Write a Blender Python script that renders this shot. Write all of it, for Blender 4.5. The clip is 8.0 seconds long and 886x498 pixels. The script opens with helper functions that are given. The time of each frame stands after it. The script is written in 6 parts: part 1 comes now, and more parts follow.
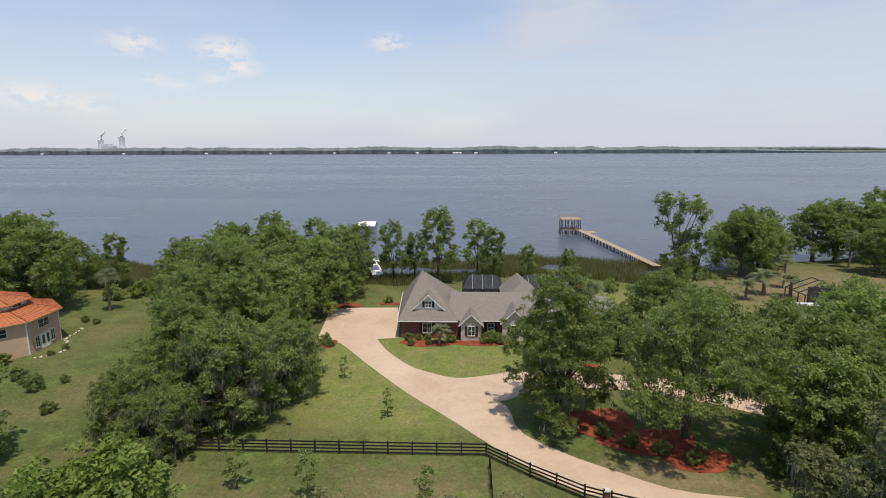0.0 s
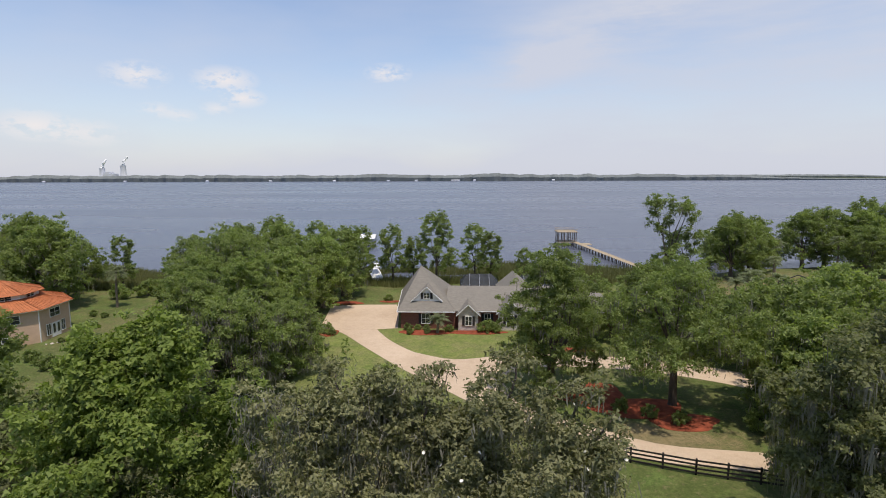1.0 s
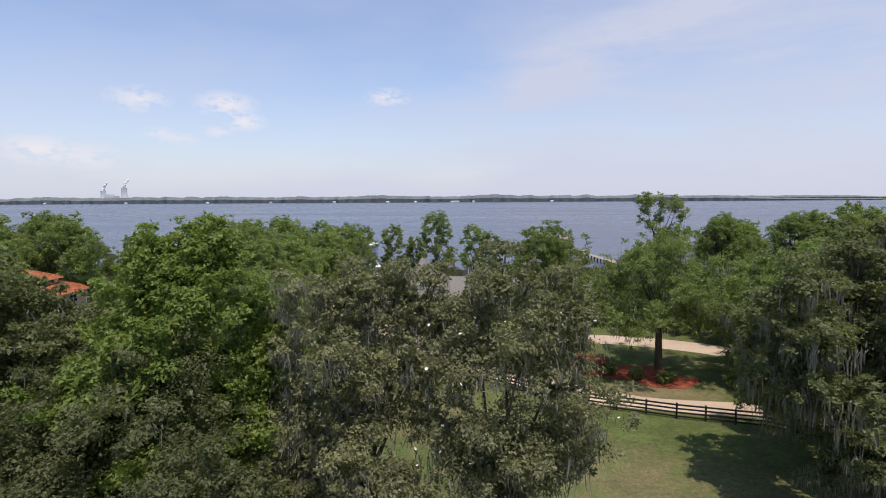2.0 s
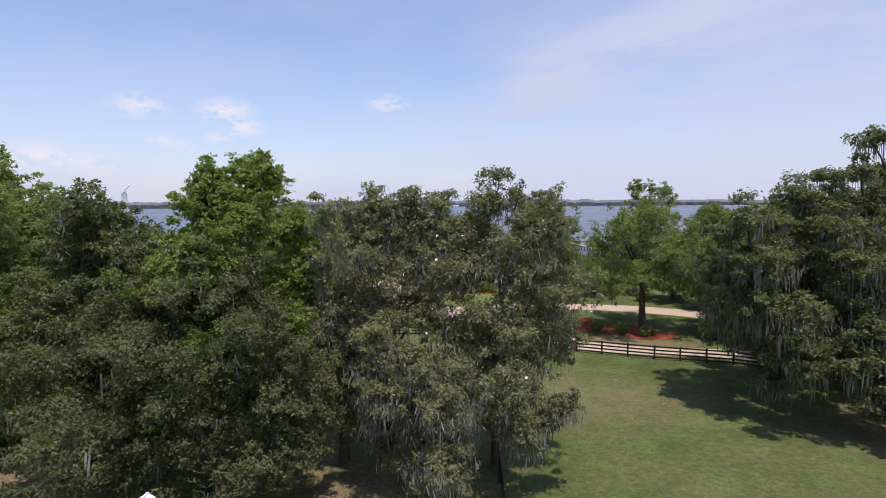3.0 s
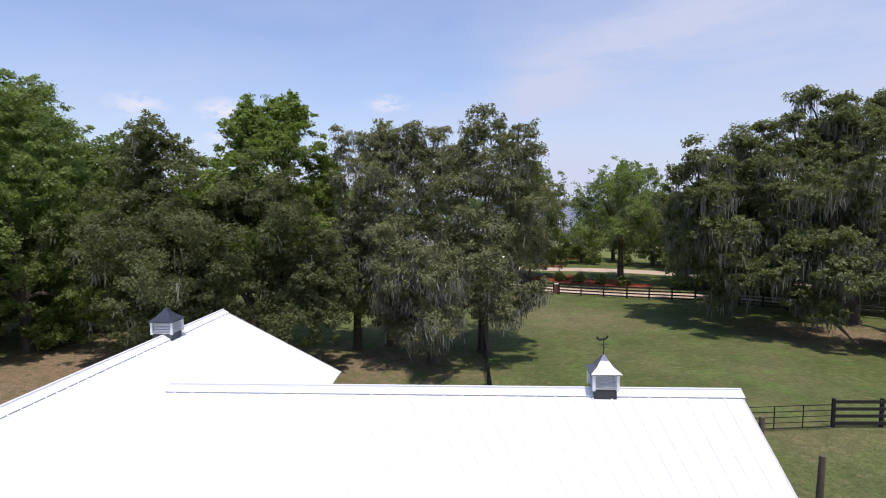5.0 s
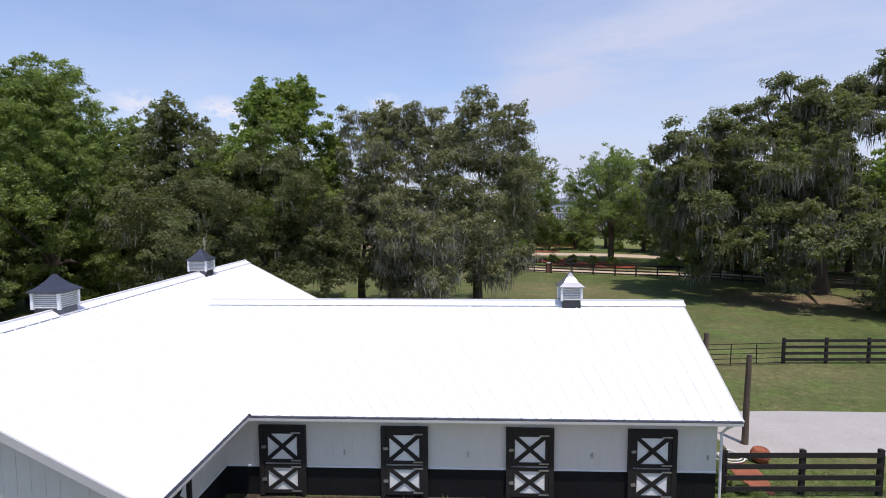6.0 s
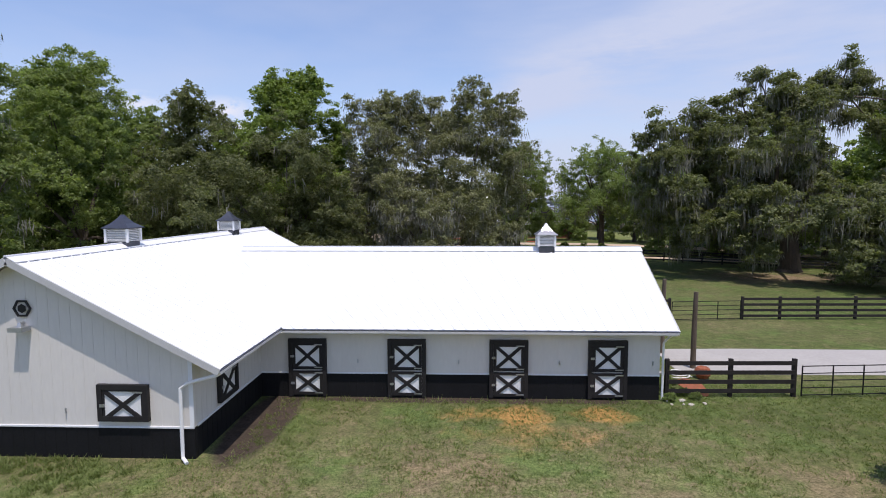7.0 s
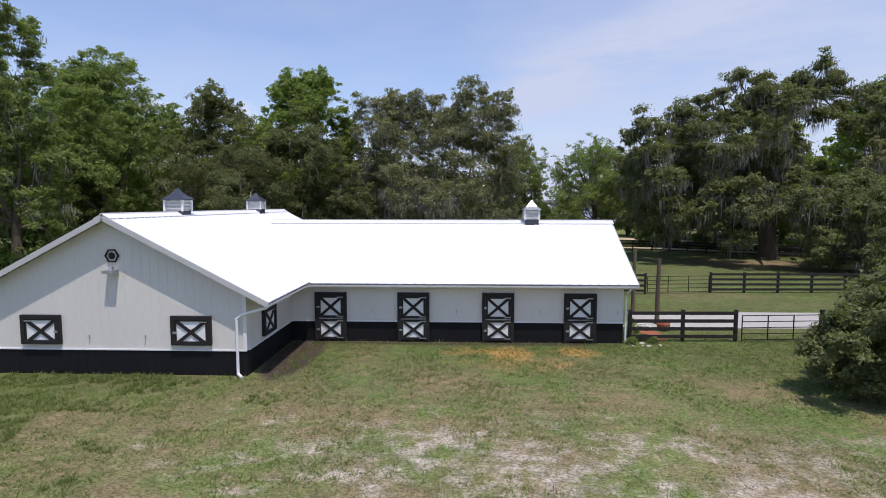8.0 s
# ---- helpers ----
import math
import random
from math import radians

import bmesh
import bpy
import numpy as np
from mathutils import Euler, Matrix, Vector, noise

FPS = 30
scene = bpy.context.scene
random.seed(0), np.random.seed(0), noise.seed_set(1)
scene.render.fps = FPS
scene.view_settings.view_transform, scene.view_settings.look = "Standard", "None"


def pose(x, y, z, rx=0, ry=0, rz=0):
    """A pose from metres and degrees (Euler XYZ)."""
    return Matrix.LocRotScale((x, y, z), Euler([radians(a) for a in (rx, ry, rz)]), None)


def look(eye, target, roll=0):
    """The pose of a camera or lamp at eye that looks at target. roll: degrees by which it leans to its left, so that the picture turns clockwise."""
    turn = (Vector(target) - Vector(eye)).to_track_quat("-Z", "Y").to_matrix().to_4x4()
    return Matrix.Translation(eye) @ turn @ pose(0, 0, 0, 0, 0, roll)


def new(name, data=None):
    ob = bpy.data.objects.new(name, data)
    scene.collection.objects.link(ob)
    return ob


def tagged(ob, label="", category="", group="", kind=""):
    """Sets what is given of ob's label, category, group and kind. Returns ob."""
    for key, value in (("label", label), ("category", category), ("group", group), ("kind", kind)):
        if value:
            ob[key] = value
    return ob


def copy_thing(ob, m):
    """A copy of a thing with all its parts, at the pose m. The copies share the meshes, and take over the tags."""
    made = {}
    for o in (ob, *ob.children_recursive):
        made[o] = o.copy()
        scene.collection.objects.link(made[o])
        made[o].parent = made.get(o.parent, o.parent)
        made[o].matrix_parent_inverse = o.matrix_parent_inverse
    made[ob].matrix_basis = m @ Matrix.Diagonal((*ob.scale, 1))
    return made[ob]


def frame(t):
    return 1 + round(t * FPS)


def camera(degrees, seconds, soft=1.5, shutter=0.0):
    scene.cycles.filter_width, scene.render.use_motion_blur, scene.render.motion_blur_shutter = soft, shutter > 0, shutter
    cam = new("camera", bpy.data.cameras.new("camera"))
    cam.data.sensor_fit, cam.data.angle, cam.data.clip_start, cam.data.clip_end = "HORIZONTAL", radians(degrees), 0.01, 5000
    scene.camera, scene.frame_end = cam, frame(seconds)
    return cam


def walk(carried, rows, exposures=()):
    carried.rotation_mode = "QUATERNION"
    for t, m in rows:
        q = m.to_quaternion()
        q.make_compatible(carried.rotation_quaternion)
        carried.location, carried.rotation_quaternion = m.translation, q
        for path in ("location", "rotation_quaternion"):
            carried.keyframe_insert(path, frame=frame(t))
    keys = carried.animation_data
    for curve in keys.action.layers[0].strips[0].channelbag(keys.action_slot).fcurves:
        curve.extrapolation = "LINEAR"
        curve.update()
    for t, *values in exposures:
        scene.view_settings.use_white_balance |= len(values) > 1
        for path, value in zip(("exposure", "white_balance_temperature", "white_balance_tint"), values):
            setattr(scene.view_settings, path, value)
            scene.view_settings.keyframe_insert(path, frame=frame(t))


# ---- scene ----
cam = camera(78.2, 8.0, soft=1.0)
PATH = [
    (0, (-1.293, 33.553, 29.047), (-1.382, 35.517, 28.678), -0.2),
    (0.5, (-1.141, 31.467, 26.714), (-1.227, 33.44, 26.394), -0.2),
    (1, (-0.995, 29.299, 24.215), (-1.08, 31.279, 23.947), -0.2),
    (1.5, (-0.88, 27.094, 21.654), (-0.964, 29.08, 21.435), -0.1),
    (1.7, (-0.891, 25.997, 20.843), (-0.974, 27.985, 20.638), -0.2),
    (2.8, (-0.982, 19.087, 16.2), (-1.064, 21.078, 16.034), -0.4),
    (3, (-1.01, 17.872, 15.569), (-1.091, 19.863, 15.401), -0.4),
    (3.5, (-0.955, 15.512, 13.938), (-1.034, 17.503, 13.773), -0.2),
    (4, (-0.826, 13.698, 12.795), (-0.905, 15.69, 12.63), -0.2),
    (4.5, (-0.679, 12.029, 11.65), (-0.758, 14.021, 11.486), -0.1),
    (5.8, (-0.283, 7.414, 9.081), (-0.36, 9.406, 8.916), -0.3),
    (6, (-0.23, 6.693, 8.676), (-0.306, 8.684, 8.508), -0.2),
    (6.5, (-0.087, 4.794, 7.779), (-0.161, 6.786, 7.613), -0.1),
    (7, (0.035, 2.878, 7.016), (-0.037, 4.87, 6.851), -0.1),
    (7.5, (0.133, 0.814, 6.474), (0.059, 2.806, 6.31), -0.0),
    (8, (0.179, -1.206, 5.96), (0.105, 0.786, 5.798), -0.0),
]
walk(cam, [(t, look(eye, target, roll)) for t, eye, target, roll in PATH], exposures=[(0.0, 0.02, 7300, 12), (1.7, 0.02, 6950, 15), (3.0, 0.05, 6550, 19), (5.5, 0.05, 6500, 18), (8.0, 0.04, 6480, 17)])

# ---- world, sun and exposure ----
SUN_FROM = Vector((0.14, -0.27, 0.95)).normalized()
world = bpy.data.worlds.new("world")
scene.world = world
world.use_nodes = True


def build_sky():
    nt = world.node_tree
    nt.nodes.clear()
    out = nt.nodes.new("ShaderNodeOutputWorld")
    bg = nt.nodes.new("ShaderNodeBackground")
    sky = nt.nodes.new("ShaderNodeTexSky")
    sky.sky_type = "NISHITA"
    sky.sun_disc = False
    sky.sun_elevation = math.asin(SUN_FROM.z)
    sky.sun_rotation = math.atan2(SUN_FROM.x, SUN_FROM.y)
    sky.air_density, sky.dust_density, sky.ozone_density = 1.1, 0.5, 3.0
    tc = nt.nodes.new("ShaderNodeTexCoord")

    def math_node(op, a, b=None, c=None, clamp=False):
        n = nt.nodes.new("ShaderNodeMath")
        n.operation, n.use_clamp = op, clamp
        for i, v in enumerate((a, b, c)):
            if v is None:
                continue
            if isinstance(v, (int, float)):
                n.inputs[i].default_value = v
            else:
                nt.links.new(v, n.inputs[i])
        return n.outputs[0]

    def noise_node(scale, detail, rough, stretch, shift=(0, 0, 0), turn=(0, 0, 0)):
        mp = nt.nodes.new("ShaderNodeMapping")
        mp.inputs["Scale"].default_value = stretch
        mp.inputs["Location"].default_value = shift
        mp.inputs["Rotation"].default_value = turn
        nt.links.new(tc.outputs["Generated"], mp.inputs["Vector"])
        n = nt.nodes.new("ShaderNodeTexNoise")
        n.inputs["Scale"].default_value = scale
        n.inputs["Detail"].default_value = detail
        n.inputs["Roughness"].default_value = rough
        nt.links.new(mp.outputs[0], n.inputs["Vector"])
        return n.outputs["Fac"]

    # thin high cloud veil, thicker to the east of the view
    veil = noise_node(2.2, 4, 0.52, (1.0, 1.0, 3.2), (0.35, 0.2, 0.0), (0, radians(18), 0))
    sep = nt.nodes.new("ShaderNodeSeparateXYZ")
    nt.links.new(tc.outputs["Generated"], sep.inputs[0])
    east = math_node("MULTIPLY_ADD", sep.outputs["X"], 0.17, 0.0)
    v = math_node("ADD", veil, east)
    v = math_node("MULTIPLY_ADD", v, 2.4, -0.85, clamp=True)
    # pale haze that thickens towards the horizon
    haze = math_node("POWER", math_node("SUBTRACT", 1.0, math_node("ABSOLUTE", sep.outputs["Z"]), clamp=True), 6.5)
    v = math_node("ADD", math_node("MULTIPLY", v, 0.5), math_node("MULTIPLY", haze, 0.95), clamp=True)
    wisp = noise_node(3.2, 6, 0.6, (0.55, 1.0, 4.2), (0.1, 0.0, 0.0), (0, radians(20), 0))
    lift = math_node("SUBTRACT", 1.0, math_node("MULTIPLY", math_node("ABSOLUTE", math_node("SUBTRACT", sep.outputs["Z"], 0.22)), 5.5), clamp=True)
    side = math_node("MULTIPLY_ADD", sep.outputs["X"], 2.0, 0.42, clamp=True)
    wisp = math_node("MULTIPLY", math_node("MULTIPLY_ADD", wisp, 4.5, -1.75, clamp=True), math_node("MULTIPLY", lift, side))
    v = math_node("ADD", v, math_node("MULTIPLY", wisp, 0.45), clamp=True)
    # a long streak of high cloud that climbs to the east
    climb = math_node("MULTIPLY_ADD", sep.outputs["X"], -0.32, -0.165)
    off = math_node("ABSOLUTE", math_node("ADD", sep.outputs["Z"], climb))
    streak = math_node("SUBTRACT", 1.0, math_node("MULTIPLY", off, 15.0), clamp=True)
    ends = math_node("MULTIPLY", math_node("MULTIPLY_ADD", sep.outputs["X"], 6.0, 0.3, clamp=True), math_node("MULTIPLY_ADD", sep.outputs["X"], -2.2, 1.45, clamp=True))
    feather = math_node("MULTIPLY_ADD", noise_node(5.0, 6, 0.62, (0.7, 1.0, 3.0), (0.4, 0.1, 0.2), (0, radians(18), 0)), 3.2, -1.05, clamp=True)
    streak = math_node("MULTIPLY", math_node("MULTIPLY", streak, ends), feather)
    v = math_node("ADD", v, math_node("MULTIPLY", streak, 1.0), clamp=True)
    # small fair-weather clouds near the horizon
    total = None
    fluff = noise_node(34.0, 5, 0.62, (1, 1, 2.0))
    for x, z, wide, dense in CLOUDS:
        d = Vector((x, 1.0, z)).normalized()
        sub = nt.nodes.new("ShaderNodeVectorMath")
        sub.operation = "SUBTRACT"
        nt.links.new(tc.outputs["Generated"], sub.inputs[0])
        sub.inputs[1].default_value = d
        mul = nt.nodes.new("ShaderNodeVectorMath")
        mul.operation = "MULTIPLY"
        nt.links.new(sub.outputs[0], mul.inputs[0])
        mul.inputs[1].default_value = (1 / wide, 1 / wide, 2.3 / wide)
        ln = nt.nodes.new("ShaderNodeVectorMath")
        ln.operation = "LENGTH"
        nt.links.new(mul.outputs[0], ln.inputs[0])
        near = math_node("SUBTRACT", 1.0, ln.outputs["Value"], clamp=True)
        puff = math_node("MULTIPLY", near, math_node("MULTIPLY_ADD", fluff, 8.0, -3.2, clamp=True))
        puff = math_node("MULTIPLY", puff, dense)
        total = puff if total is None else math_node("ADD", total, puff, clamp=True)
    mix = nt.nodes.new("ShaderNodeMix")
    mix.data_type = "RGBA"
    nt.links.new(math_node("MULTIPLY", v, 0.92), mix.inputs["Factor"])
    blue = nt.nodes.new("ShaderNodeMix")
    blue.data_type, blue.blend_type = "RGBA", "MULTIPLY"
    blue.inputs["Factor"].default_value = 1.0
    nt.links.new(sky.outputs[0], blue.inputs["A"])
    blue.inputs["B"].default_value = (0.98, 1.0, 1.09, 1)
    nt.links.new(blue.outputs["Result"], mix.inputs["A"])
    mix.inputs["B"].default_value = CLOUD_COLOUR
    white = nt.nodes.new("ShaderNodeMix")
    white.data_type = "RGBA"
    nt.links.new(total, white.inputs["Factor"])
    nt.links.new(mix.outputs["Result"], white.inputs["A"])
    white.inputs["B"].default_value = (5.4, 5.5, 5.9, 1)
    nt.links.new(white.outputs["Result"], bg.inputs["Color"])
    bg.inputs["Strength"].default_value = SKY_STRENGTH
    nt.links.new(bg.outputs[0], out.inputs["Surface"])


SKY_STRENGTH = 0.15
CLOUD_COLOUR = (3.8, 4.3, 5.35, 1)
CLOUDS = [(-0.60, 0.184, 0.055, 0.8), (-0.437, 0.172, 0.058, 0.95), (-0.405, 0.14, 0.042, 0.9), (-0.14, 0.18, 0.045, 0.9),
          (-0.80, 0.095, 0.06, 0.9), (-0.565, 0.12, 0.034, 0.6), (-0.52, 0.11, 0.028, 0.5), (-0.70, 0.08, 0.055, 0.6),
          (-0.455, 0.122, 0.03, 0.6)]
build_sky()
sun = new("sun", bpy.data.lights.new("sun", "SUN"))
sun.data.energy, sun.data.angle, sun.data.color = 3.7, radians(0.53), (1.0, 0.955, 0.88)
sun.matrix_world = look(SUN_FROM * 100, (0, 0, 0))


# ---- materials ----
def mat_base(name, rough=0.8, metallic=0.0, spec=0.3):
    m = bpy.data.materials.new(name)
    m.use_nodes = True
    b = m.node_tree.nodes["Principled BSDF"]
    b.inputs["Roughness"].default_value = rough
    b.inputs["Metallic"].default_value = metallic
    b.inputs["Specular IOR Level"].default_value = spec
    return m, m.node_tree, b


def tex_noise(nt, scale, detail=4, rough=0.55, stretch=(1, 1, 1), coord="Object"):
    tc = nt.nodes.new("ShaderNodeTexCoord")
    mp = nt.nodes.new("ShaderNodeMapping")
    mp.inputs["Scale"].default_value = stretch
    nt.links.new(tc.outputs[coord], mp.inputs["Vector"])
    n = nt.nodes.new("ShaderNodeTexNoise")
    n.inputs["Scale"].default_value, n.inputs["Detail"].default_value, n.inputs["Roughness"].default_value = scale, detail, rough
    nt.links.new(mp.outputs[0], n.inputs["Vector"])
    return n.outputs["Fac"]


def ramp(nt, fac, stops):
    r = nt.nodes.new("ShaderNodeValToRGB")
    e = r.color_ramp.elements
    while len(e) < len(stops):
        e.new(0.5)
    for el, (p, c) in zip(e, stops):
        el.position, el.color = p, (*c, 1)
    nt.links.new(fac, r.inputs["Fac"])
    return r.outputs["Color"]


def mixed(nt, fac, a, b, mode="MIX"):
    m = nt.nodes.new("ShaderNodeMix")
    m.data_type, m.blend_type = "RGBA", mode
    for key, v in (("Factor", fac), ("A", a), ("B", b)):
        if isinstance(v, (int, float)):
            m.inputs[key].default_value = v
        elif isinstance(v, tuple):
            m.inputs[key].default_value = (*v, 1)
        else:
            nt.links.new(v, m.inputs[key])
    return m.outputs["Result"]


def bump(nt, b, height, strength=0.3, dist=0.02):
    n = nt.nodes.new("ShaderNodeBump")
    n.inputs["Strength"].default_value, n.inputs["Distance"].default_value = strength, dist
    nt.links.new(height, n.inputs["Height"])
    nt.links.new(n.outputs[0], b.inputs["Normal"])


def plain(name, c, rough=0.7, metallic=0.0, var=0.18, scale=3.0, spec=0.3, stretch=(1, 1, 1), relief=0.0):
    """A worn single-colour surface: broad stains and fine grain round the base colour."""
    m, nt, b = mat_base(name, rough, metallic, spec)
    big = tex_noise(nt, scale, 3, 0.6, stretch)
    fine = tex_noise(nt, scale * 14, 3, 0.6, stretch)
    lo, hi = tuple(v * (1 - var) for v in c), tuple(min(1, v * (1 + var)) for v in c)
    col = ramp(nt, big, [(0.3, lo), (0.7, hi)])
    col = mixed(nt, 0.5, col, ramp(nt, fine, [(0.3, lo), (0.7, hi)]))
    nt.links.new(col, b.inputs["Base Color"])
    if relief:
        bump(nt, b, fine, 0.5, relief)
    return m


def leaf_mat(name, dark, light, thru=0.35, back=1.3):
    """Leaves: each blade its own shade, broad patches over the crown, some light passing through."""
    m, nt, b = mat_base(name, 0.55, 0, 0.25)
    g = nt.nodes.new("ShaderNodeNewGeometry")
    oi = nt.nodes.new("ShaderNodeObjectInfo")
    patch = tex_noise(nt, 0.45, 2)
    a = nt.nodes.new("ShaderNodeMath")
    a.operation = "ADD"
    nt.links.new(g.outputs["Random Per Island"], a.inputs[0])
    nt.links.new(patch, a.inputs[1])
    h = nt.nodes.new("ShaderNodeMath")
    h.operation = "MULTIPLY"
    h.inputs[1].default_value = 0.5
    nt.links.new(a.outputs[0], h.inputs[0])
    col = ramp(nt, h.outputs[0], [(0.15, dark), (0.8, light)])
    hue = nt.nodes.new("ShaderNodeHueSaturation")
    rr = nt.nodes.new("ShaderNodeMapRange")
    rr.inputs["To Min"].default_value, rr.inputs["To Max"].default_value = 0.85, 1.15
    nt.links.new(oi.outputs["Random"], rr.inputs["Value"])
    nt.links.new(rr.outputs[0], hue.inputs["Value"])
    nt.links.new(col, hue.inputs["Color"])
    nt.links.new(hue.outputs[0], b.inputs["Base Color"])
    tr = nt.nodes.new("ShaderNodeBsdfTranslucent")
    warm = mixed(nt, 1.0, hue.outputs[0], (back, back * 1.1, back * 0.55), "MULTIPLY")
    nt.links.new(warm, tr.inputs["Color"])
    ms = nt.nodes.new("ShaderNodeMixShader")
    ms.inputs[0].default_value = thru
    nt.links.new(b.outputs[0], ms.inputs[1])
    nt.links.new(tr.outputs[0], ms.inputs[2])
    nt.links.new(ms.outputs[0], nt.nodes["Material Output"].inputs["Surface"])
    return m


M = {}
M["leaf_oak"] = leaf_mat("oak_leaves", (0.080, 0.091, 0.041), (0.206, 0.224, 0.098), 0.44)
M["leaf_bright"] = leaf_mat("fresh_leaves", (0.092, 0.135, 0.03), (0.225, 0.285, 0.072), 0.42)
M["leaf_mid"] = leaf_mat("green_leaves", (0.110, 0.148, 0.05), (0.265, 0.32, 0.115), 0.5, 1.45)
M["leaf_mag"] = leaf_mat("magnolia_leaves", (0.112, 0.12, 0.056), (0.275, 0.275, 0.14), 0.34)
M["leaf_palm"] = leaf_mat("palm_fronds", (0.10, 0.125, 0.06), (0.22, 0.25, 0.13), 0.25)
M["moss"] = leaf_mat("hanging_moss", (0.14, 0.136, 0.112), (0.27, 0.262, 0.22), 0.35, 1.0)
M["reed"] = leaf_mat("reeds", (0.13, 0.145, 0.05), (0.25, 0.25, 0.10), 0.3, 1.0)
M["bark"] = plain("bark", (0.11, 0.09, 0.072), 0.95, 0, 0.45, 2.0, 0.1, (1, 1, 0.3), 0.03)
M["blossom"] = plain("magnolia_blossom", (0.8, 0.77, 0.68), 0.6)
M["roof_white"] = plain("white_metal_roof", (0.83, 0.84, 0.85), 0.38, 0.0, 0.04, 0.6, 0.4)
M["siding"] = plain("pale_grey_metal_siding", (0.68, 0.65, 0.60), 0.5, 0.0, 0.06, 0.7, 0.4, (1, 1, 0.25))
M["trim_white"] = plain("white_trim", (0.74, 0.75, 0.76), 0.45, 0, 0.05, 2)
M["trim_grey"] = plain("grey_white_trim", (0.50, 0.50, 0.49), 0.5, 0, 0.08, 2)
M["black_metal"] = plain("black_wainscot", (0.012, 0.012, 0.013), 0.65, 0, 0.3, 1.0, 0.15)
M["black_paint"] = plain("black_board_paint", (0.022, 0.02, 0.02), 0.6, 0, 0.4, 4.0, 0.25)
M["fence_black"] = plain("black_fence_board", (0.03, 0.026, 0.024), 0.75, 0, 0.45, 3.0, 0.2)
M["panel_white"] = plain("white_door_panel", (0.78, 0.78, 0.76), 0.5, 0, 0.06, 2.0)
M["cupola_roof"] = plain("dark_zinc", (0.10, 0.105, 0.125), 0.35, 0.7, 0.2, 2.0, 0.5)
M["cupola_light"] = plain("bare_zinc", (0.42, 0.42, 0.44), 0.3, 0.8, 0.15, 2.0, 0.5)
M["galv"] = plain("galvanised_steel", (0.45, 0.46, 0.47), 0.4, 0.8, 0.15, 5.0)
M["pole_wood"] = plain("weathered_pole", (0.13, 0.10, 0.075), 0.9, 0, 0.35, 3.0, 0.2, (1, 1, 0.2), 0.01)
M["mulch"] = plain("red_mulch", (0.23, 0.06, 0.033), 0.95, 0, 0.6, 0.9, 0.1, (1, 1, 1), 0.04)
M["concrete"] = plain("pale_road", (0.38, 0.36, 0.335), 0.9, 0, 0.12, 0.5, 0.2, (1, 1, 1), 0.01)
M["shingle"] = plain("grey_shingles", (0.20, 0.185, 0.16), 0.9, 0, 0.3, 2.6, 0.2, (0.6, 2.2, 2.2), 0.03)
M["brick"] = plain("red_brown_brick", (0.20, 0.085, 0.06), 0.9, 0, 0.35, 2.2, 0.2, (1, 1, 3), 0.01)
M["stone"] = plain("pale_ledge_stone", (0.52, 0.47, 0.41), 0.9, 0, 0.4, 2.5, 0.2, (1, 1, 2), 0.02)
M["white"] = plain("white_paint", (0.78, 0.78, 0.77), 0.5, 0, 0.05, 2)
M["glass"] = plain("dark_window_glass", (0.03, 0.035, 0.04), 0.08, 0, 0.2, 1, 0.8)
M["shutter"] = plain("dark_shutter", (0.03, 0.028, 0.03), 0.6)
M["stucco"] = plain("tan_stucco", (0.56, 0.40, 0.29), 0.95, 0, 0.1, 1.2, 0.15, (1, 1, 1), 0.01)
M["tile"] = plain("orange_roof_tile", (0.40, 0.14, 0.06), 0.85, 0, 0.4, 1.5, 0.25, (1, 1, 1), 0.02)
M["dock_wood"] = plain("weathered_dock_wood", (0.36, 0.29, 0.20), 0.9, 0, 0.25, 2.0, 0.2)
M["red_paint"] = plain("faded_red_metal", (0.35, 0.03, 0.03), 0.5)
# the haze over the lake is put into this pale grey-blue colour
M["hazed_woods"] = plain("hazed_woods", (0.165, 0.185, 0.185), 1.0, 0, 0.35, 0.02, 0.05)
# concrete lightened and blued in its colour for the distance haze
M["haze_concrete"] = plain("hazed_concrete_far", (0.60, 0.62, 0.67), 0.95, 0, 0.08, 0.02, 0.1)
M["steam"] = plain("white_steam", (0.85, 0.86, 0.88), 1.0, 0, 0.03, 0.02, 0.0)
M["rust_soil"] = plain("rust_clay", (0.30, 0.10, 0.055), 0.95, 0, 0.4, 2.0)
M["palm_trunk"] = plain("palm_trunk", (0.20, 0.165, 0.125), 0.95, 0, 0.3, 3.0, 0.1, (1, 1, 4), 0.03)


def drive_mat():
    m, nt, b = mat_base("tan_paver_drive", 0.9, 0, 0.2)
    big, mid, fine = tex_noise(nt, 0.12, 4), tex_noise(nt, 1.3, 4), tex_noise(nt, 9.0, 3, 0.7)
    c = ramp(nt, mid, [(0.3, (0.41, 0.32, 0.22)), (0.7, (0.55, 0.445, 0.33))])
    c = mixed(nt, 0.45, c, ramp(nt, fine, [(0.35, (0.36, 0.27, 0.20)), (0.65, (0.66, 0.52, 0.39))]))
    c = mixed(nt, 0.35, c, ramp(nt, big, [(0.35, (0.38, 0.27, 0.18)), (0.65, (0.60, 0.47, 0.35))]))
    nt.links.new(c, b.inputs["Base Color"])
    bump(nt, b, fine, 0.4, 0.02)
    return m


M["drive"] = drive_mat()


